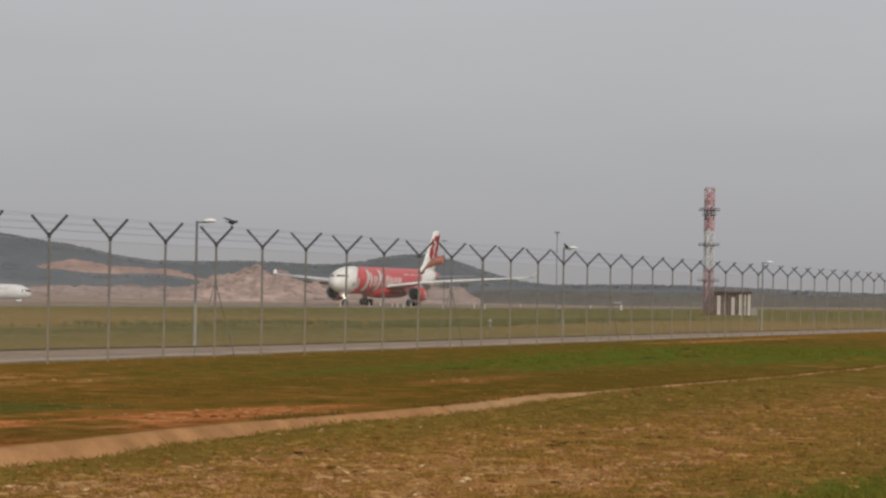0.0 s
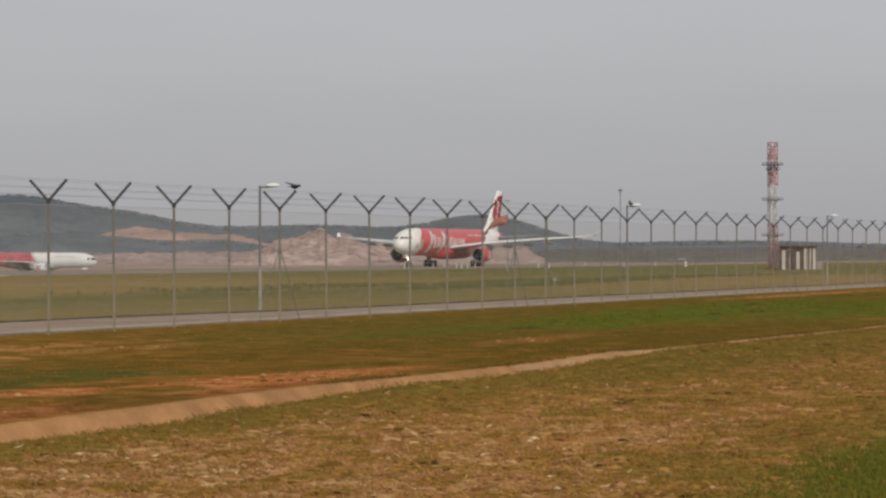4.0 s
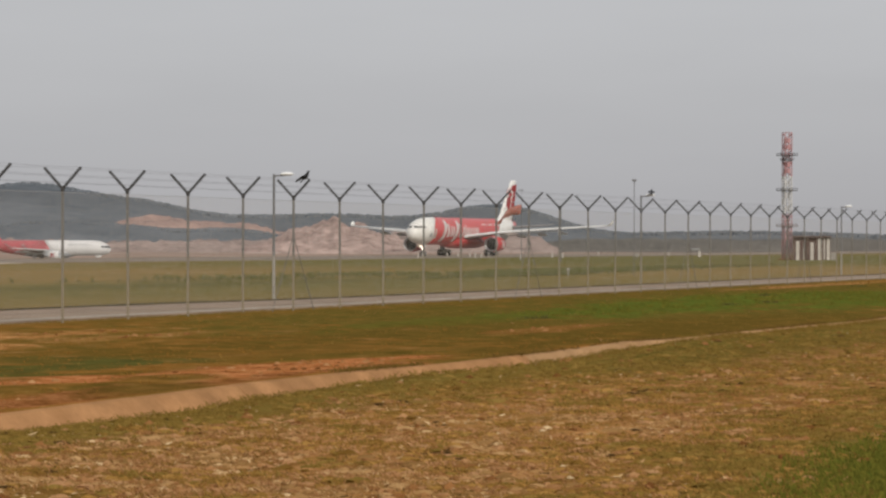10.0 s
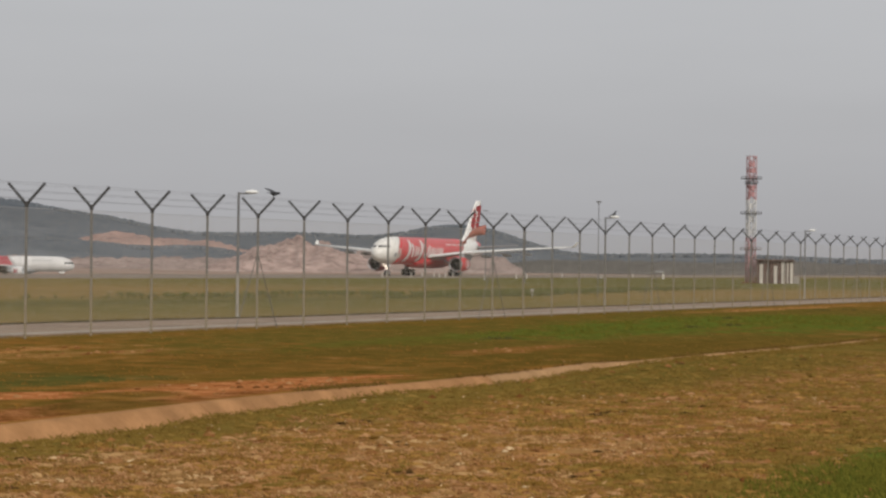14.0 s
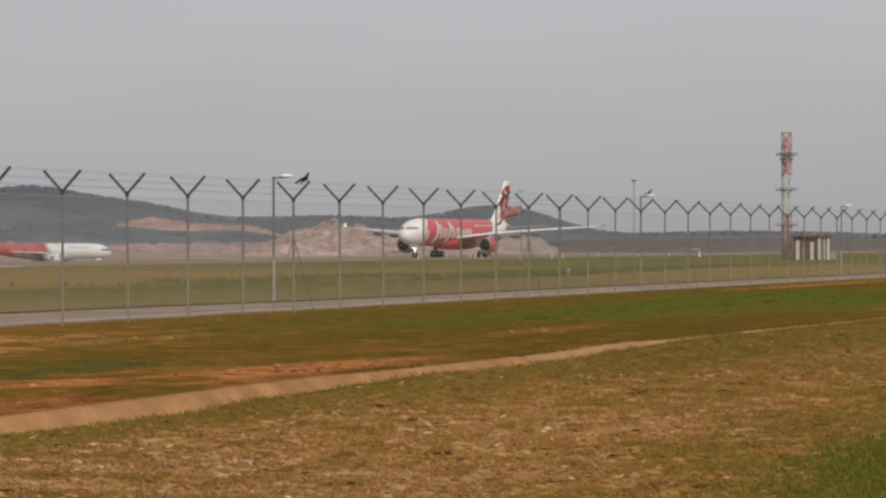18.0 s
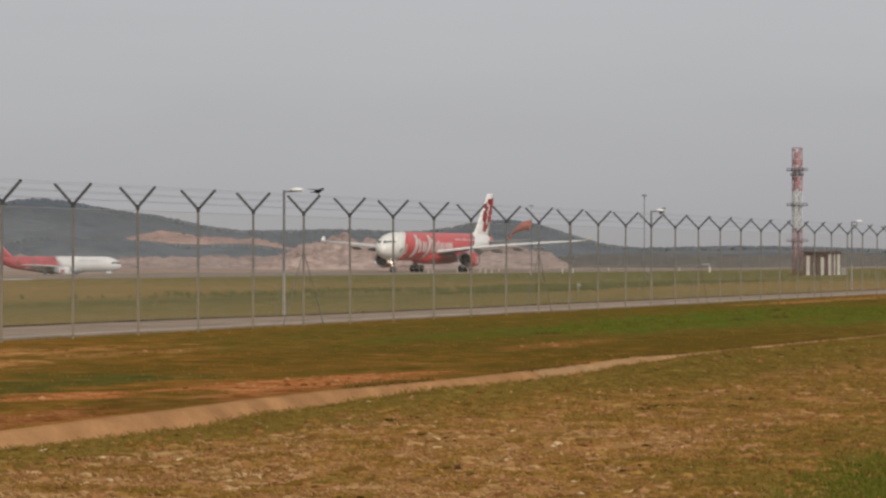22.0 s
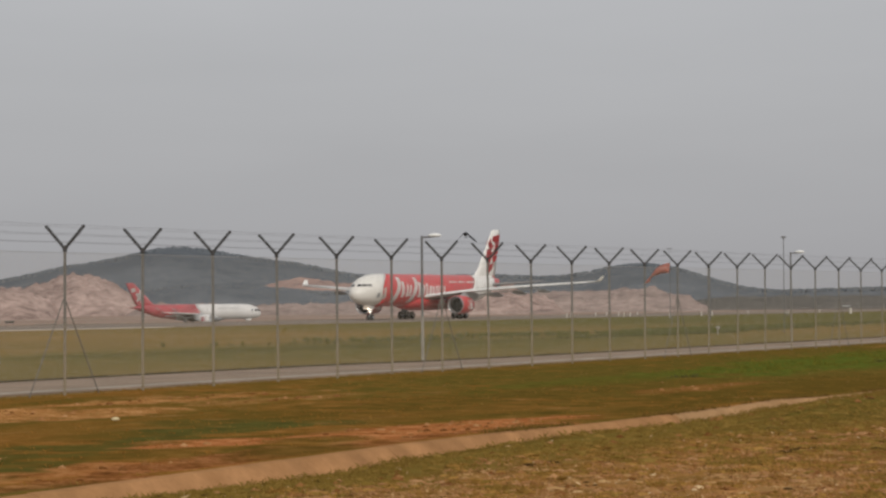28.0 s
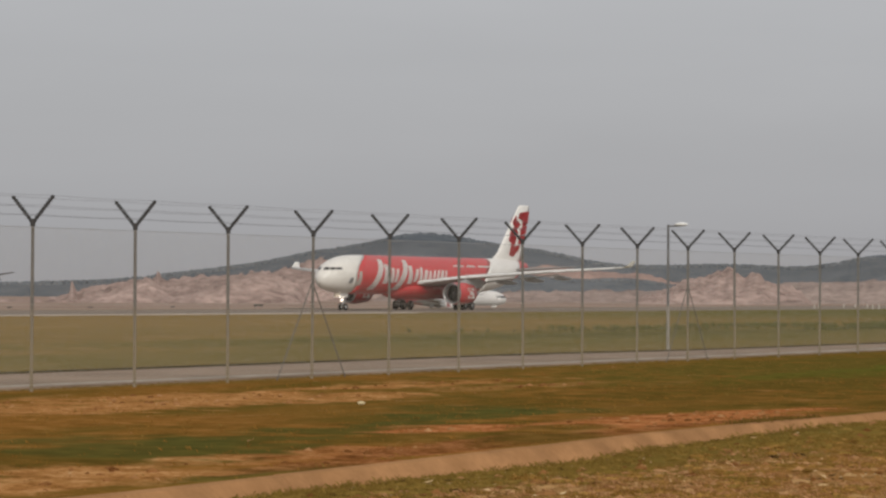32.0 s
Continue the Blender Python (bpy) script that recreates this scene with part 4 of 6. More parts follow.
    tagged(new("pebbles", mesh_from("pebbles", verts, faces, PALE)), "pale pebbles scattered in the dry grass", "stones", kind="stuff")
    # one larger white stone near the fence
    bm = bmesh.new()
    bmesh.ops.create_icosphere(bm, subdivisions=2, radius=0.05)
    for w in bm.verts:
        w.co *= 1 + 0.3 * noise.noise(w.co * 9)
        w.co.z *= 0.6
        w.co.x *= 1.3
    ob = part("stone", bm, plain("yellowed_stone", (0.6, 0.5, 0.3), 0.8, 0.0, 20, 0.15))
    ob.matrix_basis = Matrix.Translation(plan(-9.1, -7.3, 0.03))
    tagged(ob, "white stone lying in the grass verge", "stone")


build_ground()
build_paving()
build_drain()
build_fence()
build_lamps()
build_distance()
build_grass()


# ---- airliners ----
FUSE = [(31.1, 4.46, 0.06), (31.02, 4.49, 0.5), (30.65, 4.54, 1.0), (29.95, 4.64, 1.52), (28.85, 4.80, 2.0), (27.6, 4.94, 2.34), (26.0, 5.07, 2.62), (24.0, 5.14, 2.78),
        (21.0, 5.16, 2.82), (14.0, 5.16, 2.82), (6.0, 5.16, 2.82), (-2.0, 5.16, 2.82), (-8.0, 5.16, 2.82), (-12.0, 5.24, 2.76), (-16.0, 5.44, 2.56),
        (-20.0, 5.78, 2.2), (-23.5, 6.2, 1.65), (-26.6, 6.62, 1.05), (-28.4, 6.86, 0.58), (-29.3, 6.98, 0.2)]


def fuse_at(x):
    for (x0, z0, r0), (x1, z1, r1) in zip(FUSE, FUSE[1:]):
        if x1 <= x <= x0:
            k = (x0 - x) / (x0 - x1)
            k2 = k
            return z0 + (z1 - z0) * k2, r0 + (r1 - r0) * k2
    return (FUSE[0][1], 0.02) if x > FUSE[0][0] else (FUSE[-1][1], 0.02)


class Jet:
    """One airliner: lengths scaled by sx, span by sy, heights and girths by sz."""

    def __init__(self, name, label, category, sx, sy, sz):
        self.ob = thing(name, Matrix.Identity(4), label, category)
        self.sx, self.sy, self.sz = sx, sy, sz

    def body_ring(self, x, skew, n=32):
        ring = []
        for i in range(n):
            a = i * math.tau / n
            xx = x + skew(math.cos(a)) if skew else x
            zc, r = fuse_at(xx)
            ring.append(Vector((xx * self.sx, r * math.sin(a) * self.sz, (zc + r * math.cos(a)) * self.sz)))
        return ring

    def body(self, name, x0, x1, skew0, skew1, material, label, steps=12, cap=(True, True)):
        """A piece of the fuselage from x0 back to x1; its ends may lean by a skew(cos of the angle round the body)."""
        bm = bmesh.new()
        rings = []
        for i in range(steps + 1):
            k = i / steps
            k = k if x0 < 30 else k ** 1.8
            sk = None
            if skew0 or skew1:
                sk = lambda c, k=k: (skew0(c) if skew0 else 0) * (1 - k) + (skew1(c) if skew1 else 0) * k
            rings.append(self.body_ring(x0 + (x1 - x0) * k, sk))
        loft(bm, rings)
        bmesh.ops.recalc_face_normals(bm, faces=bm.faces)
        return part(name, bm, material, self.ob, label, True)

    def on_skin(self, x, z, side, out=0.03):
        zc, r = fuse_at(x)
        d = max(-0.98, min(0.98, (z - zc) / r))
        rr = r * self.sz + out
        return Vector((x * self.sx, side * rr * math.sqrt(1 - d * d), zc * self.sz + rr * d))

    def stroke(self, name, a, b, wid, side, material, parent=None):
        """A plain painted bar lying on the skin between (x, z) places a and b."""
        bm = bmesh.new()
        n, rows = 8, []
        for i in range(n + 1):
            k = i / n
            x, z = a[0] + (b[0] - a[0]) * k, a[1] + (b[1] - a[1]) * k
            w = wid * (1 - 0.25 * k)
            rows.append([bm.verts.new(self.on_skin(x + w / 2, z, side)), bm.verts.new(self.on_skin(x - w / 2, z, side))])
        for r0, r1 in zip(rows, rows[1:]):
            bm.faces.new((r0[0], r0[1], r1[1], r1[0]))
        bmesh.ops.solidify(bm, geom=bm.faces[:], thickness=0.015)
        return part(name, bm, material, parent or self.ob)

    def foil(self, name, sections, material, label="", parent=None, vertical=False):
        """A lofted wing: sections of (leading x, trailing x, span place, height, thickness)."""
        bm = bmesh.new()
        rings = []
        prof = [(0, 0), (0.03, 0.55), (0.12, 0.85), (0.3, 1.0), (0.6, 0.7), (0.85, 0.28), (1, 0.03), (0.85, -0.18), (0.6, -0.5), (0.3, -0.75), (0.12, -0.65), (0.03, -0.4)]
        for le, te, y, z, th in sections:
            ring = []
            for c, t in prof:
                x = le + (te - le) * c
                if vertical:
                    ring.append(Vector((x * self.sx, t * th * 0.5 * self.sz, z * self.sz)))
                else:
                    ring.append(Vector((x * self.sx, y * self.sy, (z + t * th * 0.5) * self.sz)))
            rings.append(ring)
        loft(bm, rings)
        bmesh.ops.recalc_face_normals(bm, faces=bm.faces)
        return part(name, bm, material, parent or self.ob, label, True)

    def wing(self, side, material, winglet_mat, aft=0.0, lift=1.0):
        s = side

        def flat(rows):
            return [(a0 + aft, a1 + aft, y, 3.85 + (z - 3.85) * lift, th) for a0, a1, y, z, th in rows]

        w = self.foil("wing", flat([(9.8, -2.2, 1.6 * s, 3.85, 1.15), (8.5, -2.2, 2.9 * s, 4.05, 1.05), (5.8, -2.0, 9.4 * s, 4.95, 0.75), (0.9, -4.2, 19.5 * s, 5.75, 0.5), (-4.9, -7.5, 29.3 * s, 6.4, 0.28)]), material, "pale grey swept wing")
        # extended slats and flaps read as thin strips along the edges
        self.foil("slat", flat([(8.7, 8.0, 3.6 * s, 4.05, 0.24), (6.4, 5.7, 9.2 * s, 4.8, 0.22), (1.6, 1.0, 19.5 * s, 5.62, 0.18), (-4.0, -4.4, 28.3 * s, 6.25, 0.12)]), material, "", w)
        self.foil("flap", flat([(-1.9, -4.0, 3.2 * s, 3.4, 0.3), (-1.8, -3.8, 9.3 * s, 4.4, 0.26), (-3.9, -5.3, 19.0 * s, 5.35, 0.18)]), material, "", w)
        for y in (6.2, 11.8, 16.0, 20.2):
            k = (y - 9.4) / 10.1
            zc = 4.95 + 0.8 * k if y > 9.4 else 4.05 + 0.9 * (y - 2.9) / 6.5
            zc = 3.85 + (zc - 3.85) * lift
            te = aft - 2.0 - 2.2 * max(0, k)
            bm = bmesh.new()
            rings = []
            for dx, r in ((4.5, 0.05), (3.0, 0.32), (0.6, 0.36), (-1.6, 0.22), (-2.4, 0.04)):
                rings.append([Vector(((te + dx) * self.sx, (y * s) * self.sy + r * math.cos(a) * self.sz * 0.7, (zc - 0.85 - 0.12 * (4.5 - dx) / 4 + r * math.sin(a)) * self.sz)) for a in [i * math.tau / 8 for i in range(8)]])
            loft(bm, rings)
            part("flap_fairing", bm, GREY, w, "", True)
        self.foil_winglet(s, winglet_mat, aft, lift)
        return w

    def foil_winglet(self, s, material, aft=0.0, lift=1.0):
        bm = bmesh.new()
        rings = []
        for le, te, y, z, th in ((-4.9, -7.5, 29.25, 6.4, 0.26), (-5.7, -7.8, 29.6, 6.6, 0.2), (-7.0, -8.2, 29.95, 7.4, 0.1)):
            rings.append([Vector(((x + aft) * self.sx, (y * s) * self.sy + t * self.sz, (z - 2.55 * (1 - lift)) * self.sz)) for x, t in ((le, 0), ((le + te) / 2, th / 2), (te, 0), ((le + te) / 2, -th / 2))])
        loft(bm, rings)
        part("winglet", bm, material, self.ob)

    def engine(self, s, cowl, ring_mat, front=12.0, emblem=None):
        y, z = 9.1 * s * self.sy, 2.5 * self.sz
        g = self.sz

        def turned(name, prof, material, parent, label="", seg=28, cap=False):
            bm = bmesh.new()
            loft(bm, [[Vector((x * self.sx, y + r * g * math.cos(a), z + r * g * math.sin(a))) for a in [i * math.tau / seg for i in range(seg)]] for x, r in prof], cap)
            bmesh.ops.recalc_face_normals(bm, faces=bm.faces)
            return part(name, bm, material, parent, label, True)

        e = turned("engine", [(front - 0.35, 1.5), (front - 1.5, 1.62), (front - 3.0, 1.6), (front - 5.2, 1.36), (front - 5.25, 1.25), (front - 4.6, 1.2)], cowl, self.ob, "engine cowling")
        turned("inlet_lip", [(front - 0.9, 1.22), (front - 0.3, 1.3), (front, 1.4), (front - 0.06, 1.48), (front - 0.36, 1.505)], ring_mat, e, "bare metal inlet lip")
        turned("fan", [(front - 1.1, 1.25), (front - 1.15, 0.05)], DARK, e, "dark fan disc", cap=True)
        turned("spinner", [(front - 0.5, 0.03), (front - 0.8, 0.25), (front - 1.1, 0.36)], DARK, e, cap=True)
        turned("core_nozzle", [(front - 4.6, 0.95), (front - 6.4, 0.7), (front - 7.4, 0.3), (front - 7.9, 0.05)], GREY, e, "grey exhaust cone", cap=True)
        bm = bmesh.new()
        rings = []
        for x, zt, zb, w in ((front - 1.6, 3.95, 3.6, 0.12), (front - 4.0, 4.6, 3.4, 0.3), (front - 8.0, 4.6, 3.3, 0.3), (front - 10.0, 4.3, 4.0, 0.1)):
            rings.append([Vector((x * self.sx, y + d * g, h * self.sz)) for d, h in ((-w, zb), (w, zb), (w, zt), (-w, zt))])
        loft(bm, rings)
        part("pylon", bm, GREY, e)
        if emblem:
            for sd in (-1, 1):
                bm = bmesh.new()
                pts = []
                for x, a in ((front - 2.0, 0.5), (front - 4.4, 0.55), (front - 3.9, 0.0), (front - 4.5, -0.5), (front - 2.1, -0.42), (front - 2.7, 0.05)):
                    r = (1.64 if x > front - 3.2 else 1.5) * g + 0.02
                    pts.append(bm.verts.new((x * self.sx, y + sd * r * math.cos(a), z + r * math.sin(a))))
                bm.faces.new(pts)
                bmesh.ops.solidify(bm, geom=bm.faces[:], thickness=0.05)
                part("emblem", bm, emblem, e, "plain painted emblem")
        return e

    def wheel(self, x, y, r, w, parent):
        """A tyre on its rim, rolling about its own centre."""
        bm = bmesh.new()
        prof = [(-w / 2, r * 0.55), (-w / 2, r * 0.9), (-w * 0.3, r), (w * 0.3, r), (w / 2, r * 0.9), (w / 2, r * 0.55)]
        n = 20
        loft(bm, [[Vector((q * math.cos(a), t, q * math.sin(a))) for a in [i * math.tau / n for i in range(n)]] for t, q in prof])
        bmesh.ops.recalc_face_normals(bm, faces=bm.faces)
        o = part("wheel", bm, RUBBER, parent)
        o.matrix_basis = Matrix.Translation((x, y, r))
        bm = bmesh.new()
        for t in (-1, 1):
            rod(bm, (0, t * w * 0.4, 0), (0, t * w * 0.56, 0), r * 0.5, r * 0.4, 10)
            for i in range(5):
                a = i * math.tau / 5
                rod(bm, (r * 0.3 * math.cos(a), t * w * 0.5, r * 0.3 * math.sin(a)), (r * 0.3 * math.cos(a), t * w * 0.6, r * 0.3 * math.sin(a)), r * 0.07, seg=5)
        part("rim", bm, GREY, o)
        return o

    def gear(self, x, y, r, w, axles, track, top, door_mat):
        """A main leg: strut, brace, bogie beam and its wheels."""
        x, y = x * self.sx, y
        bm = bmesh.new()
        rod(bm, (x, y, r * 0.9), (x, y, top), 0.2 * self.sz, 0.24 * self.sz, 10)
        rod(bm, (x, y, top * 0.55), (x, y * 0.45, top * 1.05), 0.11 * self.sz, seg=8)
        rod(bm, (x, y, top * 0.55), (x + 1.2 * self.sx, y, top), 0.09 * self.sz, seg=8)
        for a in axles:
            rod(bm, (x + a, y - track / 2, r), (x + a, y + track / 2, r), 0.09, seg=8)
        if len(axles) > 1:
            box(bm, (x + min(axles), y - 0.13, r - 0.13), (x + max(axles), y + 0.13, r + 0.13), 0.04)
        leg = part("main_gear_leg", bm, GREY, self.ob, "landing gear leg")
        bm = bmesh.new()
        box(bm, (x - 0.9 * self.sx, y * 1.1 - 0.04, r * 1.7), (x + 0.9 * self.sx, y * 1.1 + 0.04, top), 0.02)
        part("gear_door", bm, door_mat, leg)
        return [self.wheel(x + a, y + t * track / 2, r, w, self.ob) for a in axles for t in (-1, 1)]

    def nose_gear(self, x, r, w, top, lit):
        x = x * self.sx
        bm = bmesh.new()
        rod(bm, (x, 0, r), (x, 0, top), 0.13 * self.sz, 0.16 * self.sz, 10)
        rod(bm, (x - 0.2, 0, top * 0.5), (x - 1.5 * self.sx, 0, top), 0.08, seg=8)
        rod(bm, (x, -0.4, r), (x, 0.4, r), 0.07, seg=8)
        leg = part("nose_gear_leg", bm, GREY, self.ob, "landing gear leg")
        for y in (-0.55, 0.55):
            bm = bmesh.new()
            box(bm, (x - 0.4, y * self.sz - 0.03, top * 0.75), (x + 1.6 * self.sx, y * self.sz + 0.03, top * 1.05), 0.01)
            part("gear_door", bm, WHITE, leg)
        for y, h in ((-0.24, 0.78), (0.24, 0.78), (0.0, 0.6)):
            bm = bmesh.new()
            rod(bm, (x + 0.1, y, top * h), (x + 0.3, y, top * h), 0.07, 0.13, 12)
            bmesh.ops.create_uvsphere(bm, u_segments=12, v_segments=8, radius=0.13, matrix=Matrix.Translation((x + 0.3, y, top * h)))
            part("taxi_light", bm, lit or GREY, leg, "bright nose landing light" if lit else "")
        return [self.wheel(x, y, r, w, self.ob) for y in (-0.36, 0.36)]

    def windscreen(self, z0=5.42, z1=5.98, back=29.0):
        """Cockpit panes in one level band round the nose, three on each side."""
        def tip(z):
            for (x0, c0, r0), (x1, c1, r1) in zip(FUSE, FUSE[1:]):
                if c0 + r0 <= z <= c1 + r1:
                    return x0 + (x1 - x0) * (z - c0 - r0) / (c1 + r1 - c0 - r0)
            return FUSE[0][0]

        for side in (-1, 1):
            for t0, t1 in ((0.03, 0.42), (0.46, 0.72), (0.75, 1.0)):
                bm = bmesh.new()
                rows = []
                for i in range(6):
                    t = t0 + (t1 - t0) * i / 5
                    row = []
                    for z in (z0 + 0.1 * t, (z0 + z1) / 2, z1 - 0.06 * t):
                        x = tip(z) - (tip(z) - back) * t * t
                        zc, r = fuse_at(x)
                        r += 0.02
                        row.append(bm.verts.new((x * self.sx + 0.015, side * math.sqrt(max(0.0004, r * r - (z - zc) ** 2)) * self.sz, z * self.sz)))
                    rows.append(row)
                for r0, r1 in zip(rows, rows[1:]):
                    for i in range(2):
                        bm.faces.new((r0[i], r0[i + 1], r1[i + 1], r1[i]))
                part("cockpit_window", bm, GLASS, self.ob)

    def fairing(self, material):
        bm = bmesh.new()
        rings = []
        for x, w, zb in ((14.5, 0.4, 2.3), (12.5, 1.9, 1.85), (9.0, 2.75, 1.6), (2.0, 2.95, 1.55), (-4.0, 2.8, 1.65), (-8.0, 1.7, 2.0), (-10.0, 0.4, 2.3)):
            rings.append([Vector((x * self.sx, w * self.sz * math.cos(a), (3.4 + (3.4 - zb) * math.sin(a)) * self.sz if math.sin(a) < 0 else (3.4 + 0.3 * math.sin(a)) * self.sz)) for a in [i * math.tau / 20 for i in range(20)]])
        loft(bm, rings)
        bmesh.ops.recalc_face_normals(bm, faces=bm.faces)
        part("belly_fairing", bm, material, self.ob, "", True)

    def tailplane(self, material):
        for s in (-1, 1):
            self.foil("tailplane", [(-21.4, -27.8, 0.4 * s, 6.15, 0.7), (-23.6, -28.3, 3.4 * s, 6.35, 0.5), (-27.8, -30.2, 9.0 * s, 6.8, 0.18)], material)

    def fin(self, material, back=0.0):
        if back:
            return self.foil("fin", [(-15, -27.5, 0, 7.4, 0.2), (-19.5, -28.4, 0, 8.0, 0.75), (-21.0, -29.2, 0, 9.0, 0.7), (-26.6 - back, -30.6 - back, 0, 15.8, 0.28), (-27.2 - back, -30.8 - back, 0, 16.2, 0.1)], material, "", vertical=True)
        f = self.foil("fin", [(-13.0, -26.8, 0, 7.2, 0.2), (-17.5, -27.4, 0, 7.8, 0.75), (-19.5, -27.8, 0, 9.0, 0.7), (-26.2, -29.9, 0, 16.4, 0.28), (-26.8, -30.0, 0, 16.65, 0.1)], material, "", vertical=True)
        return f

    def fin_patch(self, pts, material, parent, label=""):
        """A plain painted shape on both faces of the fin."""
        for s in (-1, 1):
            bm = bmesh.new()
            vs = []
            for x, z in pts:
                k = (z - 7.9) / 8.8
                th = (0.75 * (1 - k) + 0.28 * k) * 0.5 * (1.0 if s > 0 else 0.75)
                vs.append(bm.verts.new((x * self.sx, s * (th + 0.03) * self.sz, z * self.sz)))
            bm.faces.new(vs)
            bmesh.ops.solidify(bm, geom=bm.faces[:], thickness=0.03)
            part("tail_emblem", bm, material, parent, label)


GLASS = plain("cockpit_glass", (0.02, 0.022, 0.026), 0.08, 0.0, 1.0, 0.1)
LIGHT = glow("landing_light", (1.0, 0.84, 0.68), 4.5)
ALU = plain("bare_aluminium", (0.42, 0.4, 0.4), 0.4, 0.8, 2.0, 0.08)
WING = plain("wing_grey", (0.66, 0.65, 0.63), 0.4, 0.0, 0.6, 0.1)
TAIL_GREY = plain("tailplane_grey", (0.27, 0.25, 0.25), 0.5, 0.0, 0.6, 0.1)
SCRIPT = plain("livery_white", (0.92, 0.9, 0.87), 0.4, 0.0, 0.5, 0.03)
CREAM = plain("nose_white", (0.8, 0.775, 0.72), 0.32, 0.0, 0.5, 0.05)


def lobes(cx, cz, r, n, deep, turn=0.0, squash=1.0):
    """Outline of a rounded, lobed plain shape."""
    return [(cx + squash * r * (1 + deep * math.cos(n * a)) * math.cos(a + turn), cz + r * (1 + deep * math.cos(n * a)) * math.sin(a + turn)) for a in [i * math.tau / 40 for i in range(40)]]


def build_big_jet():
    j = Jet("airliner", "large white-nosed red twin-engined airliner rolling along the runway", "airplane", 1, 1, 1)
    front = lambda c: 0.6 - c - 4.1 * c ** 3 if c > 0 else 0.6 + 0.6 * c
    rear = lambda c: 4.2 * min(1.0, 1 - c)
    cone = lambda c: -1.6 * c
    j.body("nose_section", 31.1, 24.6, None, front, CREAM, "white forward fuselage", 18)
    j.body("cabin_section", 24.6, -15.3, front, rear, RED, "red painted fuselage", 26)
    j.body("tail_section", -15.3, -24.0, rear, cone, WHITE, "white rear fuselage", 12)
    j.body("tail_cone", -24.0, -29.3, cone, None, RED, "red tail cone", 8)
    j.fairing(RED)
    j.windscreen(5.72, 6.16, 28.1)
    big = [((20.9, 3.0), (18.3, 7.35), 1.89), ((17.9, 3.9), (17.5, 6.65), 1.45), ((16.2, 4.0), (15.8, 6.15), 1.16), ((15.1, 4.1), (14.5, 6.05), 1.01),
           ((14.2, 3.0), (11.6, 7.35), 1.89), ((11.2, 3.9), (10.9, 6.55), 1.45), ((9.8, 4.2), (9.0, 6.05), 1.16), ((8.3, 4.2), (7.9, 6.35), 1.01), ((7.1, 4.2), (6.5, 5.95), 1.30), ((5.7, 4.2), (5.4, 5.85), 0.87),
           ((4.5, 4.8), (4.0, 5.95), 0.87), ((3.4, 4.8), (2.9, 5.95), 0.87), ((2.2, 4.8), (1.8, 5.95), 1.16), ((1.1, 4.8), (0.8, 5.95), 0.72)]
    for side in (-1, 1):
        for a, b, w in big:
            j.stroke("emblem_bar", a, b, w * 0.88, side, SCRIPT)
        for x0, x1 in ((-1.6, -5.2), (-5.6, -8.6), (-9.0, -13.4)):
            j.stroke("caption_bar", ((x0 + x1) / 2, 6.5), ((x0 + x1) / 2, 6.76), x0 - x1, side, WHITE)
        j.stroke("nose_badge", (26.6, 3.9), (26.4, 4.7), 0.9, side, GREY)
        j.stroke("door", (24.6, 3.6), (24.5, 5.6), 0.95, side, CREAM)
        j.wing(side, WING, WHITE)
        j.engine(side, RED, ALU, 10.0, WHITE)
    j.tailplane(TAIL_GREY)
    f = j.fin(WHITE)
    def chord(z, c):
        k = (z - 9.0) / 7.4
        return -19.5 - 6.7 * k + (-8.3 + 4.6 * k) * c, z

    for shape in (((15.3, 0.3), (15.6, 0.92), (13.9, 0.95), (13.2, 0.7), (14.3, 0.6), (14.5, 0.32)), ((14.9, 0.08), (14.2, 0.26), (13.6, 0.52), (12.9, 0.42), (13.3, 0.2), (13.9, 0.04)), ((12.7, 0.12), (13.0, 0.3), (12.2, 0.52), (10.3, 0.5), (11.0, 0.22)),
                  ((12.9, 0.62), (13.4, 0.93), (12.2, 0.92), (11.9, 0.7)), ((11.6, 0.62), (11.8, 0.9), (10.9, 0.88), (10.4, 0.7)), ((10.8, 0.34), (10.0, 0.5), (10.2, 0.74), (9.4, 0.7), (8.5, 0.56), (8.8, 0.42), (10.0, 0.4))):
        mz, mc = (sum(q[i] for q in shape) / len(shape) for i in (0, 1))
        j.fin_patch([chord(mz + 1.14 * (z - mz), min(0.97, mc + 1.14 * (c - mc))) for z, c in shape], RED, f, "plain red shape on the white fin")
    wheels = []
    for s in (-1, 1):
        wheels += j.gear(0, 5.34 * s, 0.7, 0.5, (-1.0, 1.0), 1.4, 3.4, GREY)
    wheels += j.nose_gear(24.9, 0.52, 0.36, 2.5, LIGHT)
    bm = bmesh.new()
    rod(bm, (3.5, 0, 7.6), (3.2, 0, 8.1), 0.12, 0.03, 8)
    part("antenna", bm, WHITE, j.ob)
    return j.ob, wheels


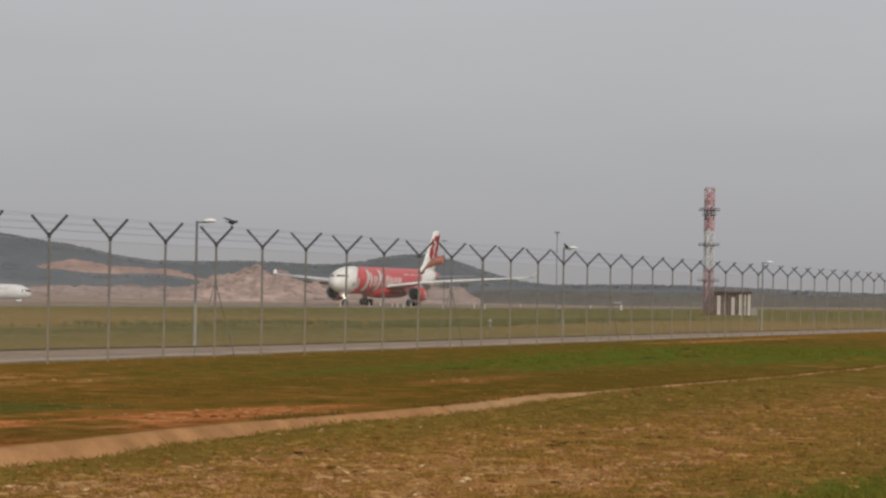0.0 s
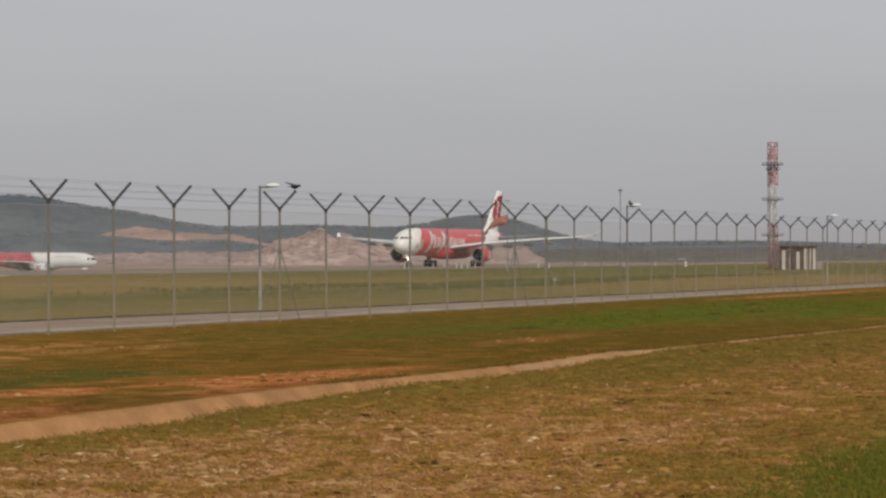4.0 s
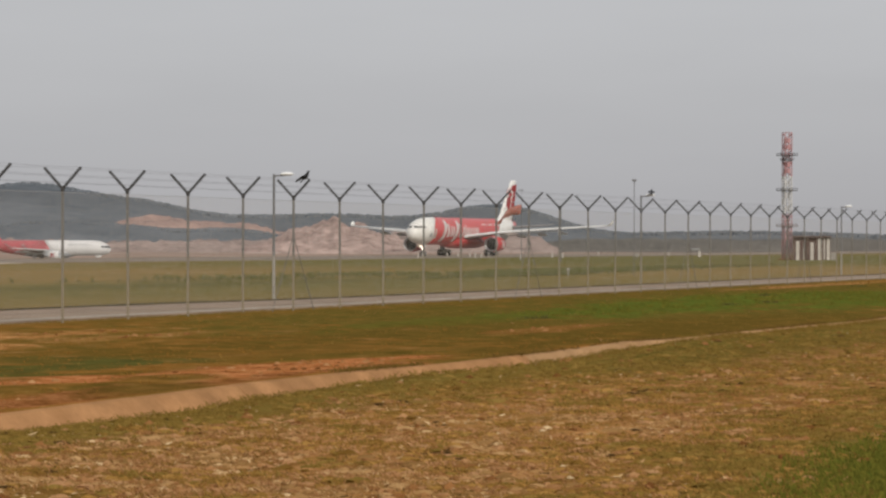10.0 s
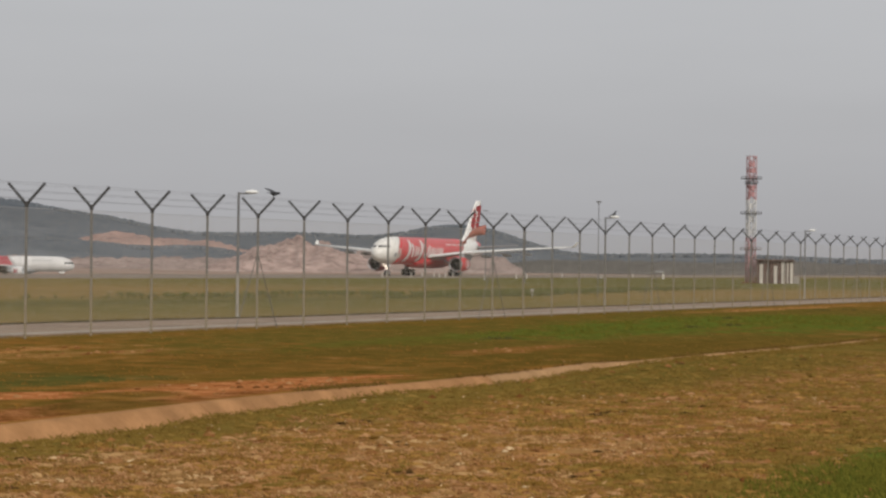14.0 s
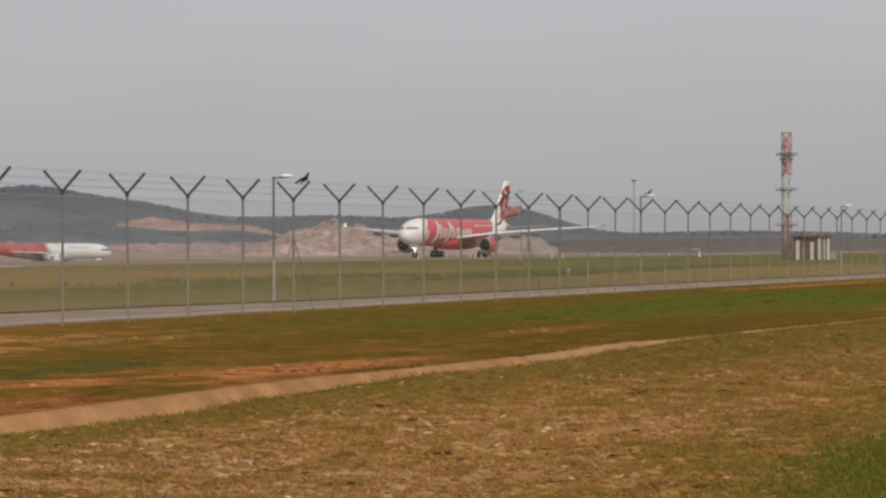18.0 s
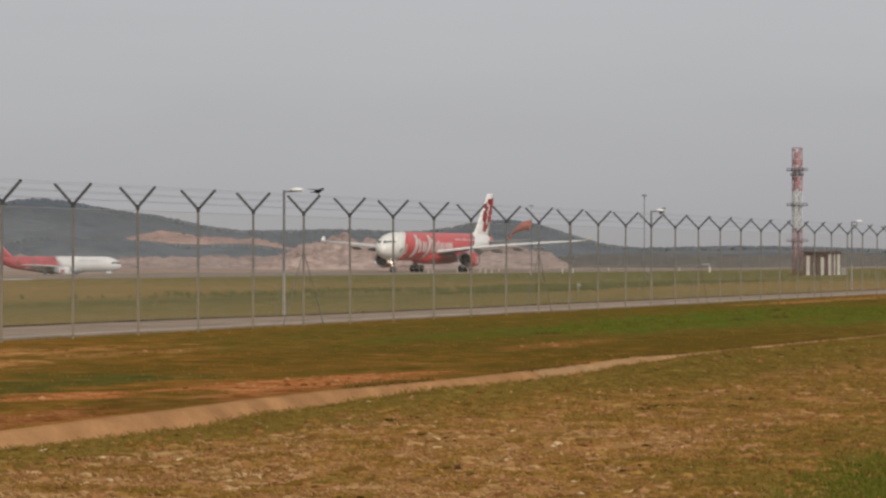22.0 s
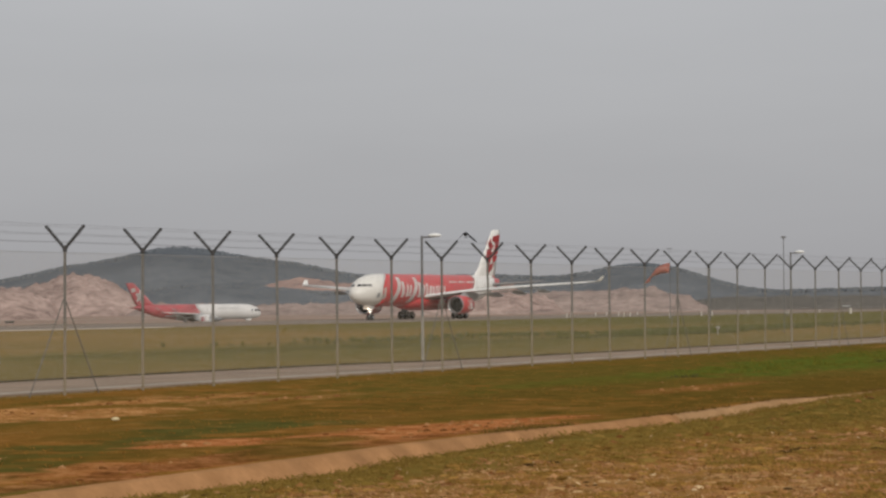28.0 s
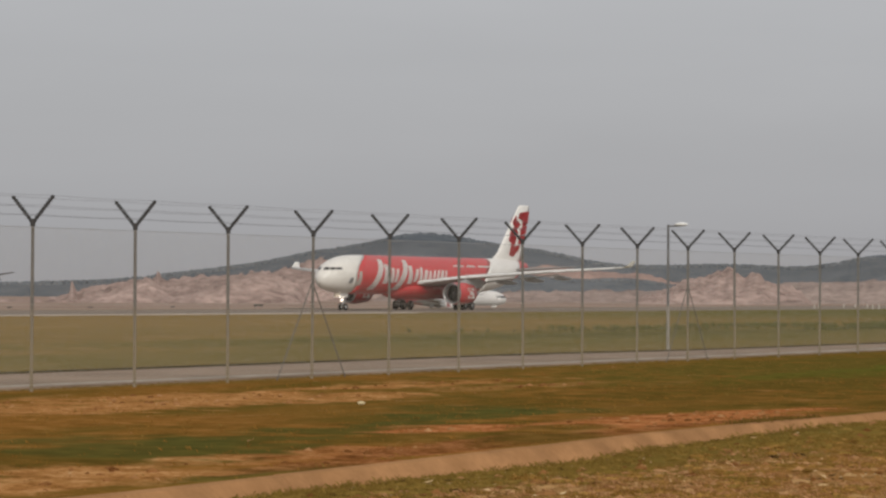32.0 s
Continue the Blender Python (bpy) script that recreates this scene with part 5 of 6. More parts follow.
def build_small_jet():
    j = Jet("parked_airliner", "smaller airliner with white front and red tail waiting on the taxiway", "airplane", 0.605, 0.566, 0.75)
    lean = lambda c: -2.8 * c
    j.body("nose_section", 31.1, 3.0, None, lean, HAZED_WHITE, "white forward fuselage", 22)
    j.body("rear_section", 3.0, -29.3, lean, None, HAZED_RED, "red rear fuselage", 20)
    j.fairing(GREY)
    j.windscreen(5.15, 6.0, 27.2)
    for side in (-1, 1):
        j.wing(side, WING, HAZED_RED, -3.0, 0.45)
        j.engine(side, HAZED_WHITE, GREY, 9.4, HAZED_RED)
        for x0, x1 in ((21.5, 17.0), (16.4, 11.8)):
            j.stroke("caption_bar", ((x0 + x1) / 2, 6.3), ((x0 + x1) / 2, 6.55), x0 - x1, side, GREY)
        for a, b, w in (((-6, 3.6), (-10, 6.6), 2.0), ((-14, 4.4), (-18, 6.8), 1.8), ((3.2, 5.9), (-8.0, 6.4), 1.2)):
            j.stroke("tail_stripe", a, b, w, side, MAST_RED)
    j.tailplane(HAZED_RED)
    f = j.fin(HAZED_RED, 2.4)
    j.fin_patch(lobes(-26.4, 11.0, 2.0, 5, 0.35, 0.2, 0.8), HAZED_WHITE, f, "plain white lobed shape on the fin")
    j.fin_patch([(-28.2, 13.0), (-28.8, 14.3), (-30.8, 14.0), (-30.2, 12.4)], HAZED_WHITE, f)
    for s in (-1, 1):
        j.gear(-3, 3.8 * s, 0.56, 0.4, (0.0,), 0.95, 2.4, GREY)
    j.nose_gear(25.0, 0.38, 0.24, 1.8, None)
    p = bear(-5.13, 712)
    j.ob.matrix_basis = pose(p.x, p.y, ground_z(p.x, p.y) + 0.06, 0, 0, -8.5)
    return j.ob


JET, JET_WHEELS = build_big_jet()
build_small_jet()


# ---- airfield furniture ----
def foot(az, el):
    """Where the line of sight at a bearing and elevation (degrees) meets the airfield."""
    d = 60.0
    while d < 1500:
        p = bear(az, d)
        if EYE_Z + d * math.tan(radians(el)) <= ground_z(p.x, p.y):
            return Vector((p.x, p.y, ground_z(p.x, p.y)))
        d += 0.5
    return bear(az, 1500, -3)


def build_mast():
    p = bear(11.66, 330)
    zb = EYE_Z + 330 * math.tan(radians(-0.355))
    ob = thing("lattice_mast", Matrix.Translation((p.x, p.y, zb)) @ pose(0, 0, 0, 0, 0, 12), "red and white steel lattice mast with small platforms", "lattice mast")
    w, top = 0.47, 16.5
    bands = ((0.0, 5.85, MAST_RED), (5.85, 10.8, MAST_WHITE), (10.8, top, MAST_RED))
    for z0, z1, mt in bands:
        bm = bmesh.new()
        for sx in (-1, 1):
            for sy in (-1, 1):
                rod(bm, (sx * w, sy * w, z0), (sx * w, sy * w, z1), 0.065, seg=6)
        n = int(round((z1 - z0) / 0.9))
        h = (z1 - z0) / n
        for i in range(n):
            a, b = z0 + i * h, z0 + (i + 1) * h
            for k, (p1, p2) in enumerate((((-w, -w), (w, -w)), ((w, -w), (w, w)), ((w, w), (-w, w)), ((-w, w), (-w, -w)))):
                q = (p1, p2) if (i + k) % 2 else (p2, p1)
                rod(bm, (*q[0], a), (*q[1], b), 0.045, seg=5)
                rod(bm, (*p1, b), (*p2, b), 0.04, seg=5)
        part("lattice_section", bm, mt, ob, "red painted lattice" if mt is MAST_RED else "white painted lattice")
    for z0 in (11.2, 12.0, 14.3, 15.1):
        for y in (-0.53, 0.53):
            bm = bmesh.new()
            box(bm, (-0.2, y - 0.03, z0), (0.24, y + 0.03, z0 + 0.65), 0.02)
            part("antenna_panel", bm, MAST_RED, ob)
    for z in (13.55, 12.95, 9.0, 4.35):
        bm = bmesh.new()
        r = 0.62 if z == 12.95 else 1.15
        box(bm, (-r, -0.8, z - 0.05), (r, 0.8, z + 0.05), 0.01)
        for x in (-r + 0.03, r - 0.03):
            for y in (-0.77, 0.77):
                rod(bm, (x, y, z), (x, y, z + 0.26), 0.035, seg=5)
            rod(bm, (x, -0.77, z + 0.26), (x, 0.77, z + 0.26), 0.03, seg=5)
        for y in (-0.77, 0.77):
            rod(bm, (-r + 0.03, y, z + 0.26), (r - 0.03, y, z + 0.26), 0.03, seg=5)
        part("platform", bm, ARM if z > 6 else BROWN, ob)
    bm = bmesh.new()
    rod(bm, (0.2, 0.62, 0), (0.2, 0.62, 13.5), 0.03, seg=5)
    rod(bm, (-0.2, 0.62, 0), (-0.2, 0.62, 13.5), 0.03, seg=5)
    for i in range(33):
        rod(bm, (-0.2, 0.62, 0.3 + i * 0.4), (0.2, 0.62, 0.3 + i * 0.4), 0.02, seg=4)
    part("ladder", bm, STEEL, ob)
    bm = bmesh.new()
    box(bm, (-0.9, -0.9, -0.4), (0.9, 0.9, 0.12), 0.03)
    part("footing", bm, CONCRETE, ob)


def build_shelter():
    p = bear(12.21, 326)
    ob = thing("equipment_shelter", Matrix.Translation((p.x, p.y, EYE_Z + 326 * math.tan(radians(-0.388)))) @ pose(0, 0, 0, 0, 0, -12), "brown equipment shelter with tall white panels", "shelter")
    bm = bmesh.new()
    box(bm, (-2.35, 0.1, -0.2), (2.4, 2.6, 3.05), 0.03)
    part("wall", bm, BROWN, ob)
    bm = bmesh.new()
    box(bm, (-2.6, -0.5, 3.05), (2.55, 3.0, 3.24), 0.03)
    part("roof", bm, BROWN, ob)
    for x, w, h in ((-1.75, 0.42, 2.6), (-0.95, 0.16, 2.0), (0.07, 0.42, 2.4), (1.08, 0.5, 2.95), (1.63, 0.18, 2.95), (2.12, 0.36, 2.95)):
        bm = bmesh.new()
        box(bm, (x - w / 2, -0.06, 0.0), (x + w / 2, 0.095, h), 0.02)
        part("panel", bm, PANEL, ob, "white upright panel")
    for x in (-2.3, -0.45, 0.6):
        bm = bmesh.new()
        box(bm, (x - 0.06, -0.42, -0.2), (x + 0.06, -0.3, 3.05), 0.01)
        part("column", bm, BROWN, ob)
    bm = bmesh.new()
    box(bm, (2.42, 0.0, -0.2), (3.1, 0.9, 1.05), 0.04)
    part("cabinet", bm, FOOT, ob, "low pale side cabinet")
    for x in (-2.4, -1.2, 1.6):
        bm = bmesh.new()
        rod(bm, (x, 0.6, 3.15), (x, 0.6, 3.6), 0.04, seg=6)
        part("vent_pipe", bm, STEEL, ob)


def build_windsock():
    top = bear(5.66, 330, 0)
    zg = ground_z(top.x, top.y)
    ob = thing("windsock", Matrix.Translation((top.x, top.y, zg)), "faded orange windsock drooping from a thin pole", "windsock")
    bm = bmesh.new()
    rod(bm, (0, 0, -0.2), (0, 0, 6.7 - zg), 0.06, 0.04, 8)
    rod(bm, (0, 0, 6.7 - zg), (0, 0, 8.7 - zg), 0.016, seg=6)
    part("pole", bm, POLE, ob)
    bm = bmesh.new()
    box(bm, (-0.42, -0.05, 8.66 - zg), (0.3, 0.05, 8.76 - zg), 0.02)
    part("lamp_bar", bm, POLE, ob, "short dark lamp bar on the pole top")
    bm = bmesh.new()
    rings, n = [], 14
    for i in range(11):
        k = i / 10
        x, z = -0.1 - 3.3 * k + 0.3 * k ** 4, 6.2 - zg - 0.5 * k - 1.5 * k ** 3
        r = 0.66 - 0.16 * k + 0.02 * math.sin(k * 17)
        tilt = 0.12 + 1.1 * k ** 3
        rings.append([Vector((x + r * math.sin(tilt) * math.sin(a), r * math.cos(a), z + r * math.cos(tilt) * math.sin(a))) for a in [j * math.tau / n for j in range(n)]])
    loft(bm, rings, cap=False)
    bmesh.ops.solidify(bm, geom=bm.faces[:], thickness=0.02)
    part("sock", bm, ORANGE, ob, "faded orange cloth tube", True)
    bm = bmesh.new()
    prev = None
    for j in range(17):
        a = j * math.tau / 16
        q = Vector((-0.06, 0.65 * math.cos(a), 6.2 - zg + 0.65 * math.sin(a)))
        if prev:
            rod(bm, prev, q, 0.03, seg=5)
        prev = q
    part("ring", bm, DARK, ob, "dark mouth ring")


def build_small_furniture():
    # thin poles
    for az, el, d, r in ((8.22, 1.46, 150, 0.026), (6.56, 0.86, 300, 0.06)):
        p = bear(az, d)
        zg = ground_z(p.x, p.y)
        ob = thing("signal_pole", Matrix.Translation((p.x, p.y, zg)), "thin grey pole with a small head", "pole")
        h = EYE_Z + d * math.tan(radians(el)) - zg
        bm = bmesh.new()
        rod(bm, (0, 0, -0.2), (0, 0, h - 0.25), r, r * 0.8, 8)
        part("pole", bm, POLE, ob)
        bm = bmesh.new()
        box(bm, (-5.5 * r, -0.04, h - 0.1), (5.5 * r, 0.04, h), 0.02)
        rod(bm, (0, 0, h - 0.26), (0, 0, h - 0.1), r * 1.3, seg=6)
        part("head", bm, POLE, ob)
    # white edge markers
    bm = bmesh.new()
    rod(bm, (0, 0, -0.1), (0, 0, 0.6), 0.11, 0.09, 8)
    me_stem = bm
    base = None
    for az, el in ((3.31, -0.345), (3.41, -0.345), (3.97, -0.32), (4.22, -0.315), (4.49, -0.325), (4.61, -0.335), (4.75, -0.335), (4.92, -0.31), (5.65, -0.375), (6.36, -0.33), (6.6, -0.33), (7.41, -0.28), (9.01, -0.275)):
        p = foot(az, el)
        if base is None:
            base = thing("edge_marker", Matrix.Translation(p), "small white runway edge marker in the grass", "marker", "edge markers")
            part("stem", me_stem, PANEL, base)
            bm = bmesh.new()
            rod(bm, (0, 0, 0.58), (0, 0, 0.78), 0.15, 0.1, 8)
            part("cap", bm, PANEL, base)
        else:
            copy_thing(base, Matrix.Translation(p))
    # pale round marker on short legs
    p = foot(6.73, -0.75)
    ob = thing("field_marker", Matrix.Translation(p), "pale round marker on a short post", "marker")
    bm = bmesh.new()
    rod(bm, (0, 0, -0.1), (0, 0, 0.4), 0.04, seg=6)
    part("post", bm, FOOT, ob)
    bm = bmesh.new()
    bmesh.ops.create_uvsphere(bm, u_segments=12, v_segments=8, radius=0.12, matrix=Matrix.Translation((0, 0, 0.4)) @ Matrix.Diagonal((1, 0.6, 0.85, 1)))
    part("ball", bm, FOOT, ob, "", True)
    # white frame antenna
    p = foot(9.62, -0.3)
    ob = thing("frame_antenna", Matrix.Translation(p), "white cabinet antenna with a narrow tray in the grass", "antenna")
    bm = bmesh.new()
    box(bm, (0.45, -0.15, -0.1), (0.8, 0.15, 1.0), 0.03)
    part("cabinet", bm, PANEL, ob, "white upright cabinet")
    bm = bmesh.new()
    rod(bm, (0.55, 0, 0.95), (0.5, 0, 1.45), 0.06, seg=6)
    rod(bm, (-0.6, 0, -0.1), (-0.6, 0, 1.35), 0.025, seg=6)
    part("leg", bm, STEEL, ob)
    bm = bmesh.new()
    box(bm, (-0.85, -0.2, 1.33), (0.62, 0.2, 1.46), 0.03)
    part("tray", bm, GREY, ob, "narrow grey tray across the top")
    # box on a post
    p = foot(8.29, -0.36)
    ob = thing("junction_box", Matrix.Translation(p), "small pale box on a post in the field", "junction box")
    bm = bmesh.new()
    box(bm, (-0.22, -0.15, 0.35), (0.22, 0.15, 0.9), 0.03)
    part("box", bm, FOOT, ob)
    bm = bmesh.new()
    rod(bm, (0, 0, -0.1), (0, 0, 0.4), 0.08, seg=6)
    part("post", bm, STEEL, ob)
    # dark guidance signs along the runway edge
    base = None
    for az, el in ((-14.86, -0.44), (-13.06, -0.43), (-11.22, -0.41), (-9.28, -0.41), (-16.8, -0.45)):
        p = foot(az, el)
        m = Matrix.Translation(p) @ pose(0, 0, 0, 0, 0, -az)
        if base is None:
            base = thing("runway_sign", m, "low dark guidance sign on short legs beside the runway", "sign", "runway signs")
            bm = bmesh.new()
            box(bm, (-0.7, -0.15, 0.45), (0.7, 0.15, 0.8), 0.04)
            part("board", bm, SIGN_DARK, base)
            for x in (-0.5, 0.5):
                bm = bmesh.new()
                rod(bm, (x, 0, -0.1), (x, 0, 0.47), 0.04, seg=6)
                part("leg", bm, STEEL, base)
        else:
            copy_thing(base, m)
    # low rail barrier beyond the taxiway
    p0 = bear(-8.7, 660)
    zg = ground_z(p0.x, p0.y)
    ob = thing("rail_barrier", Matrix.Translation((p0.x, p0.y, zg)), "low grey rail barrier beyond the taxiway", "barrier")
    for i in range(19):
        bm = bmesh.new()
        box(bm, (i * 1.6 - 0.07, -0.07, -0.2), (i * 1.6 + 0.07, 0.07, 1.15), 0.02)
        part("post", bm, GREY, ob)
    for z in (0.6, 1.1):
        bm = bmesh.new()
        box(bm, (-0.2, -0.16, z - 0.1), (29.2, -0.1, z + 0.1), 0.01)
        part("rail", bm, STEEL, ob)


# ---- crows ----
CROW_SIZE = 0.8


def build_crow(name, label):
    """A house crow, beak towards +x, feet at the origin; wings hinge at the shoulders."""
    def small(kind, bm, *rest):
        bmesh.ops.scale(bm, vec=(CROW_SIZE,) * 3, verts=bm.verts)
        return part(kind, bm, *rest)

    ob = thing(name, Matrix.Identity(4), label, "bird")
    bm = bmesh.new()
    rings = []
    for x, z, r in ((-0.17, 0.125, 0.012), (-0.12, 0.13, 0.045), (-0.04, 0.135, 0.068), (0.05, 0.145, 0.066), (0.1, 0.165, 0.05), (0.13, 0.185, 0.042), (0.165, 0.195, 0.04), (0.195, 0.192, 0.022), (0.2, 0.19, 0.012)):
        rings.append([Vector((x, r * 0.85 * math.cos(a), z + r * math.sin(a))) for a in [i * math.tau / 10 for i in range(10)]])
    loft(bm, rings)
    small("body", bm, FEATHER, ob, "", True)
    bm = bmesh.new()
    rod(bm, (0.19, 0, 0.19), (0.24, 0, 0.178), 0.014, 0.002, 6)
    small("beak", bm, DARK, ob)
    bm = bmesh.new()
    loft(bm, [[Vector((-0.13, y, 0.13 + z)) for y, z in ((-0.035, 0), (0.035, 0), (0.035, 0.015), (-0.035, 0.015))], [Vector((-0.27, y, 0.1 + z)) for y, z in ((-0.06, 0), (0.06, 0), (0.06, 0.01), (-0.06, 0.01))]])
    small("tail", bm, FEATHER, ob)
    for y in (-0.03, 0.03):
        bm = bmesh.new()
        rod(bm, (0.0, y, 0.0), (-0.01, y, 0.09), 0.008, seg=5)
        rod(bm, (-0.02, y, 0.004), (0.045, y, 0.004), 0.006, seg=4)
        small("leg", bm, DARK, ob)
    wings = []
    for s in (-1, 1):
        bm = bmesh.new()
        rings = []
        for y, le, te, th in ((0.0, 0.09, -0.1, 0.02), (0.16, 0.12, -0.12, 0.014), (0.3, 0.07, -0.16, 0.008), (0.42, -0.03, -0.15, 0.004)):
            rings.append([Vector((le, y * s, 0)), Vector(((le + te) / 2, y * s, th)), Vector((te, y * s, 0)), Vector(((le + te) / 2, y * s, -th * 0.4))])
        loft(bm, rings)
        bmesh.ops.recalc_face_normals(bm, faces=bm.faces)
        w = small("wing", bm, FEATHER, ob)
        wings.append((s, w))
    return ob, wings


CROW, CROW_WINGS = build_crow("crow", "black crow perched on a fence arm, then flying off low")
CROW_B, CROW_B_WINGS = build_crow("crow", "black crow perched on a street lamp, then flying off")

build_mast()
build_shelter()
build_windsock()
build_small_furniture()


# ---- what moves ----
ROLL = [  # seconds, metres rolled along the runway
    (0, 0), (10, 0), (15.5, 0), (16.5, 1.3), (17, 2.1), (17.5, 3.0), (18, 3.9), (18.5, 5.2), (19, 6.5), (19.5, 8.2), (20, 10.1), (20.5, 12.2), (21, 14.5), (21.5, 17.2), (22, 20.1), (22.5, 23.4),
    (23, 27.3), (23.5, 31.5), (24, 35.9), (24.5, 40.7), (26.5, 64.2), (27, 71.7), (27.5, 79.7), (28, 88.0), (28.5, 96.7), (29, 106.0), (29.5, 115.9), (30, 126.3), (30.5, 137.0), (31, 148.2), (31.5, 159.8), (32, 171.7)]
HEADING = -116.4
FLIGHT_A = [(28.0, 1.16, 64.67, 3.53), (28.2, 0.99, 63.81, 3.21), (28.4, 0.85, 62.94, 3.1), (28.6, 0.78, 62.3, 2.55), (28.8, 0.56, 61.36, 2.01), (29.0, -0.06, 59.6, 1.3), (29.2, -0.89, 57.44, 0.79),
            (29.5, -1.68, 55.08, 0.6), (29.7, -2.09, 53.73, 0.57), (29.9, -2.8, 51.77, 0.58), (30.1, -3.48, 49.93, 0.84), (30.3, -3.95, 48.5, 1.16), (30.5, -4.66, 46.54, 1.52), (30.7, -5.36, 44.6, 1.77),
            (30.9, -5.86, 43.1, 2.03), (31.1, -6.34, 41.62, 2.3), (31.3, -6.94, 39.91, 2.42), (31.5, -7.62, 37.97, 2.28), (31.7, -8.25, 36.29, 1.97), (32.0, -9.2, 33.6, 1.9)]
FLIGHT_B = [(22.2, 19.0, 124.5, 3.75), (22.4, 18.85, 124.1, 3.4), (22.6, 18.34, 123.1, 2.7), (23.0, 17.1, 120.9, 1.7), (23.2, 16.2, 119.1, 0.85), (23.4, 14.2, 114.9, 0.5), (23.6, 12.4, 111.4, 0.75), (23.8, 10.47, 107.64, 0.75),
            (24.0, 8.43, 103.61, 0.88), (24.2, 6.3, 99.4, 1.1), (24.4, 4.74, 96.31, 1.05), (25.2, -3.0, 82.0, 1.4), (26.0, -13.0, 66.0, 2.2), (27.0, -34, 40, 4), (28.2, -55, 14, 2.5), (29.4, -70, -6, 0.11), (32.0, -70.1, -6.12, 0.11)]


def jet_pose(s):
    h = radians(HEADING)
    return pose(41.22 + s * math.cos(h), 531.63 + s * math.sin(h), -0.945, 0, 0, HEADING + 0.7)


def rolled_time(s):
    for (t0, s0), (t1, s1) in zip(ROLL, ROLL[1:]):
        if s0 <= s <= s1 and s1 > s0:
            return t0 + (t1 - t0) * (s - s0) / (s1 - s0)
    return ROLL[-1][0]


def roll_wheel(w):
    x, y, r = w.matrix_basis.translation
    rows, n = [(0, pose(x, y, r)), (15.5, pose(x, y, r))], 1
    while True:
        s = n * radians(80) * r
        if s >= ROLL[-1][1]:
            break
        t = rolled_time(s)
        if frame(t) > frame(rows[-1][0]):
            rows.append((t, pose(x, y, r, 0, 80 * n, 0)))
        n += 1
    rows.append((32.0, pose(x, y, r, 0, 80 * (n - 1) + 30, 0)))
    walk(w, rows)


def wing_pose(s, up, fold):
    """A crow's wing at its shoulder: lifted by up degrees, swept back by fold degrees."""
    c = CROW_SIZE
    return pose(0.03 * c, 0.045 * s * c, 0.165 * c, up * s, 0, fold * s) if not fold else pose(0.05 * c, 0.05 * s * c, 0.15 * c, 12 * s, -4, fold * s)


BEATS_A = [(28.0, -45), (28.2, 40), (28.4, -5), (28.55, -40), (28.7, 20), (28.85, 40), (29.0, -30), (29.15, 10), (29.3, 4), (29.45, 10), (29.6, -40), (29.7, 20), (29.8, -45), (29.9, 25), (30.0, -18), (30.1, 15), (30.2, 0), (30.3, -35),
           (30.4, 8), (30.5, 40), (30.6, 0), (30.7, -28), (30.85, 45), (31.0, -50), (31.15, 10), (31.3, 45), (31.45, -30), (31.6, 5), (31.75, 30), (31.9, -30)]


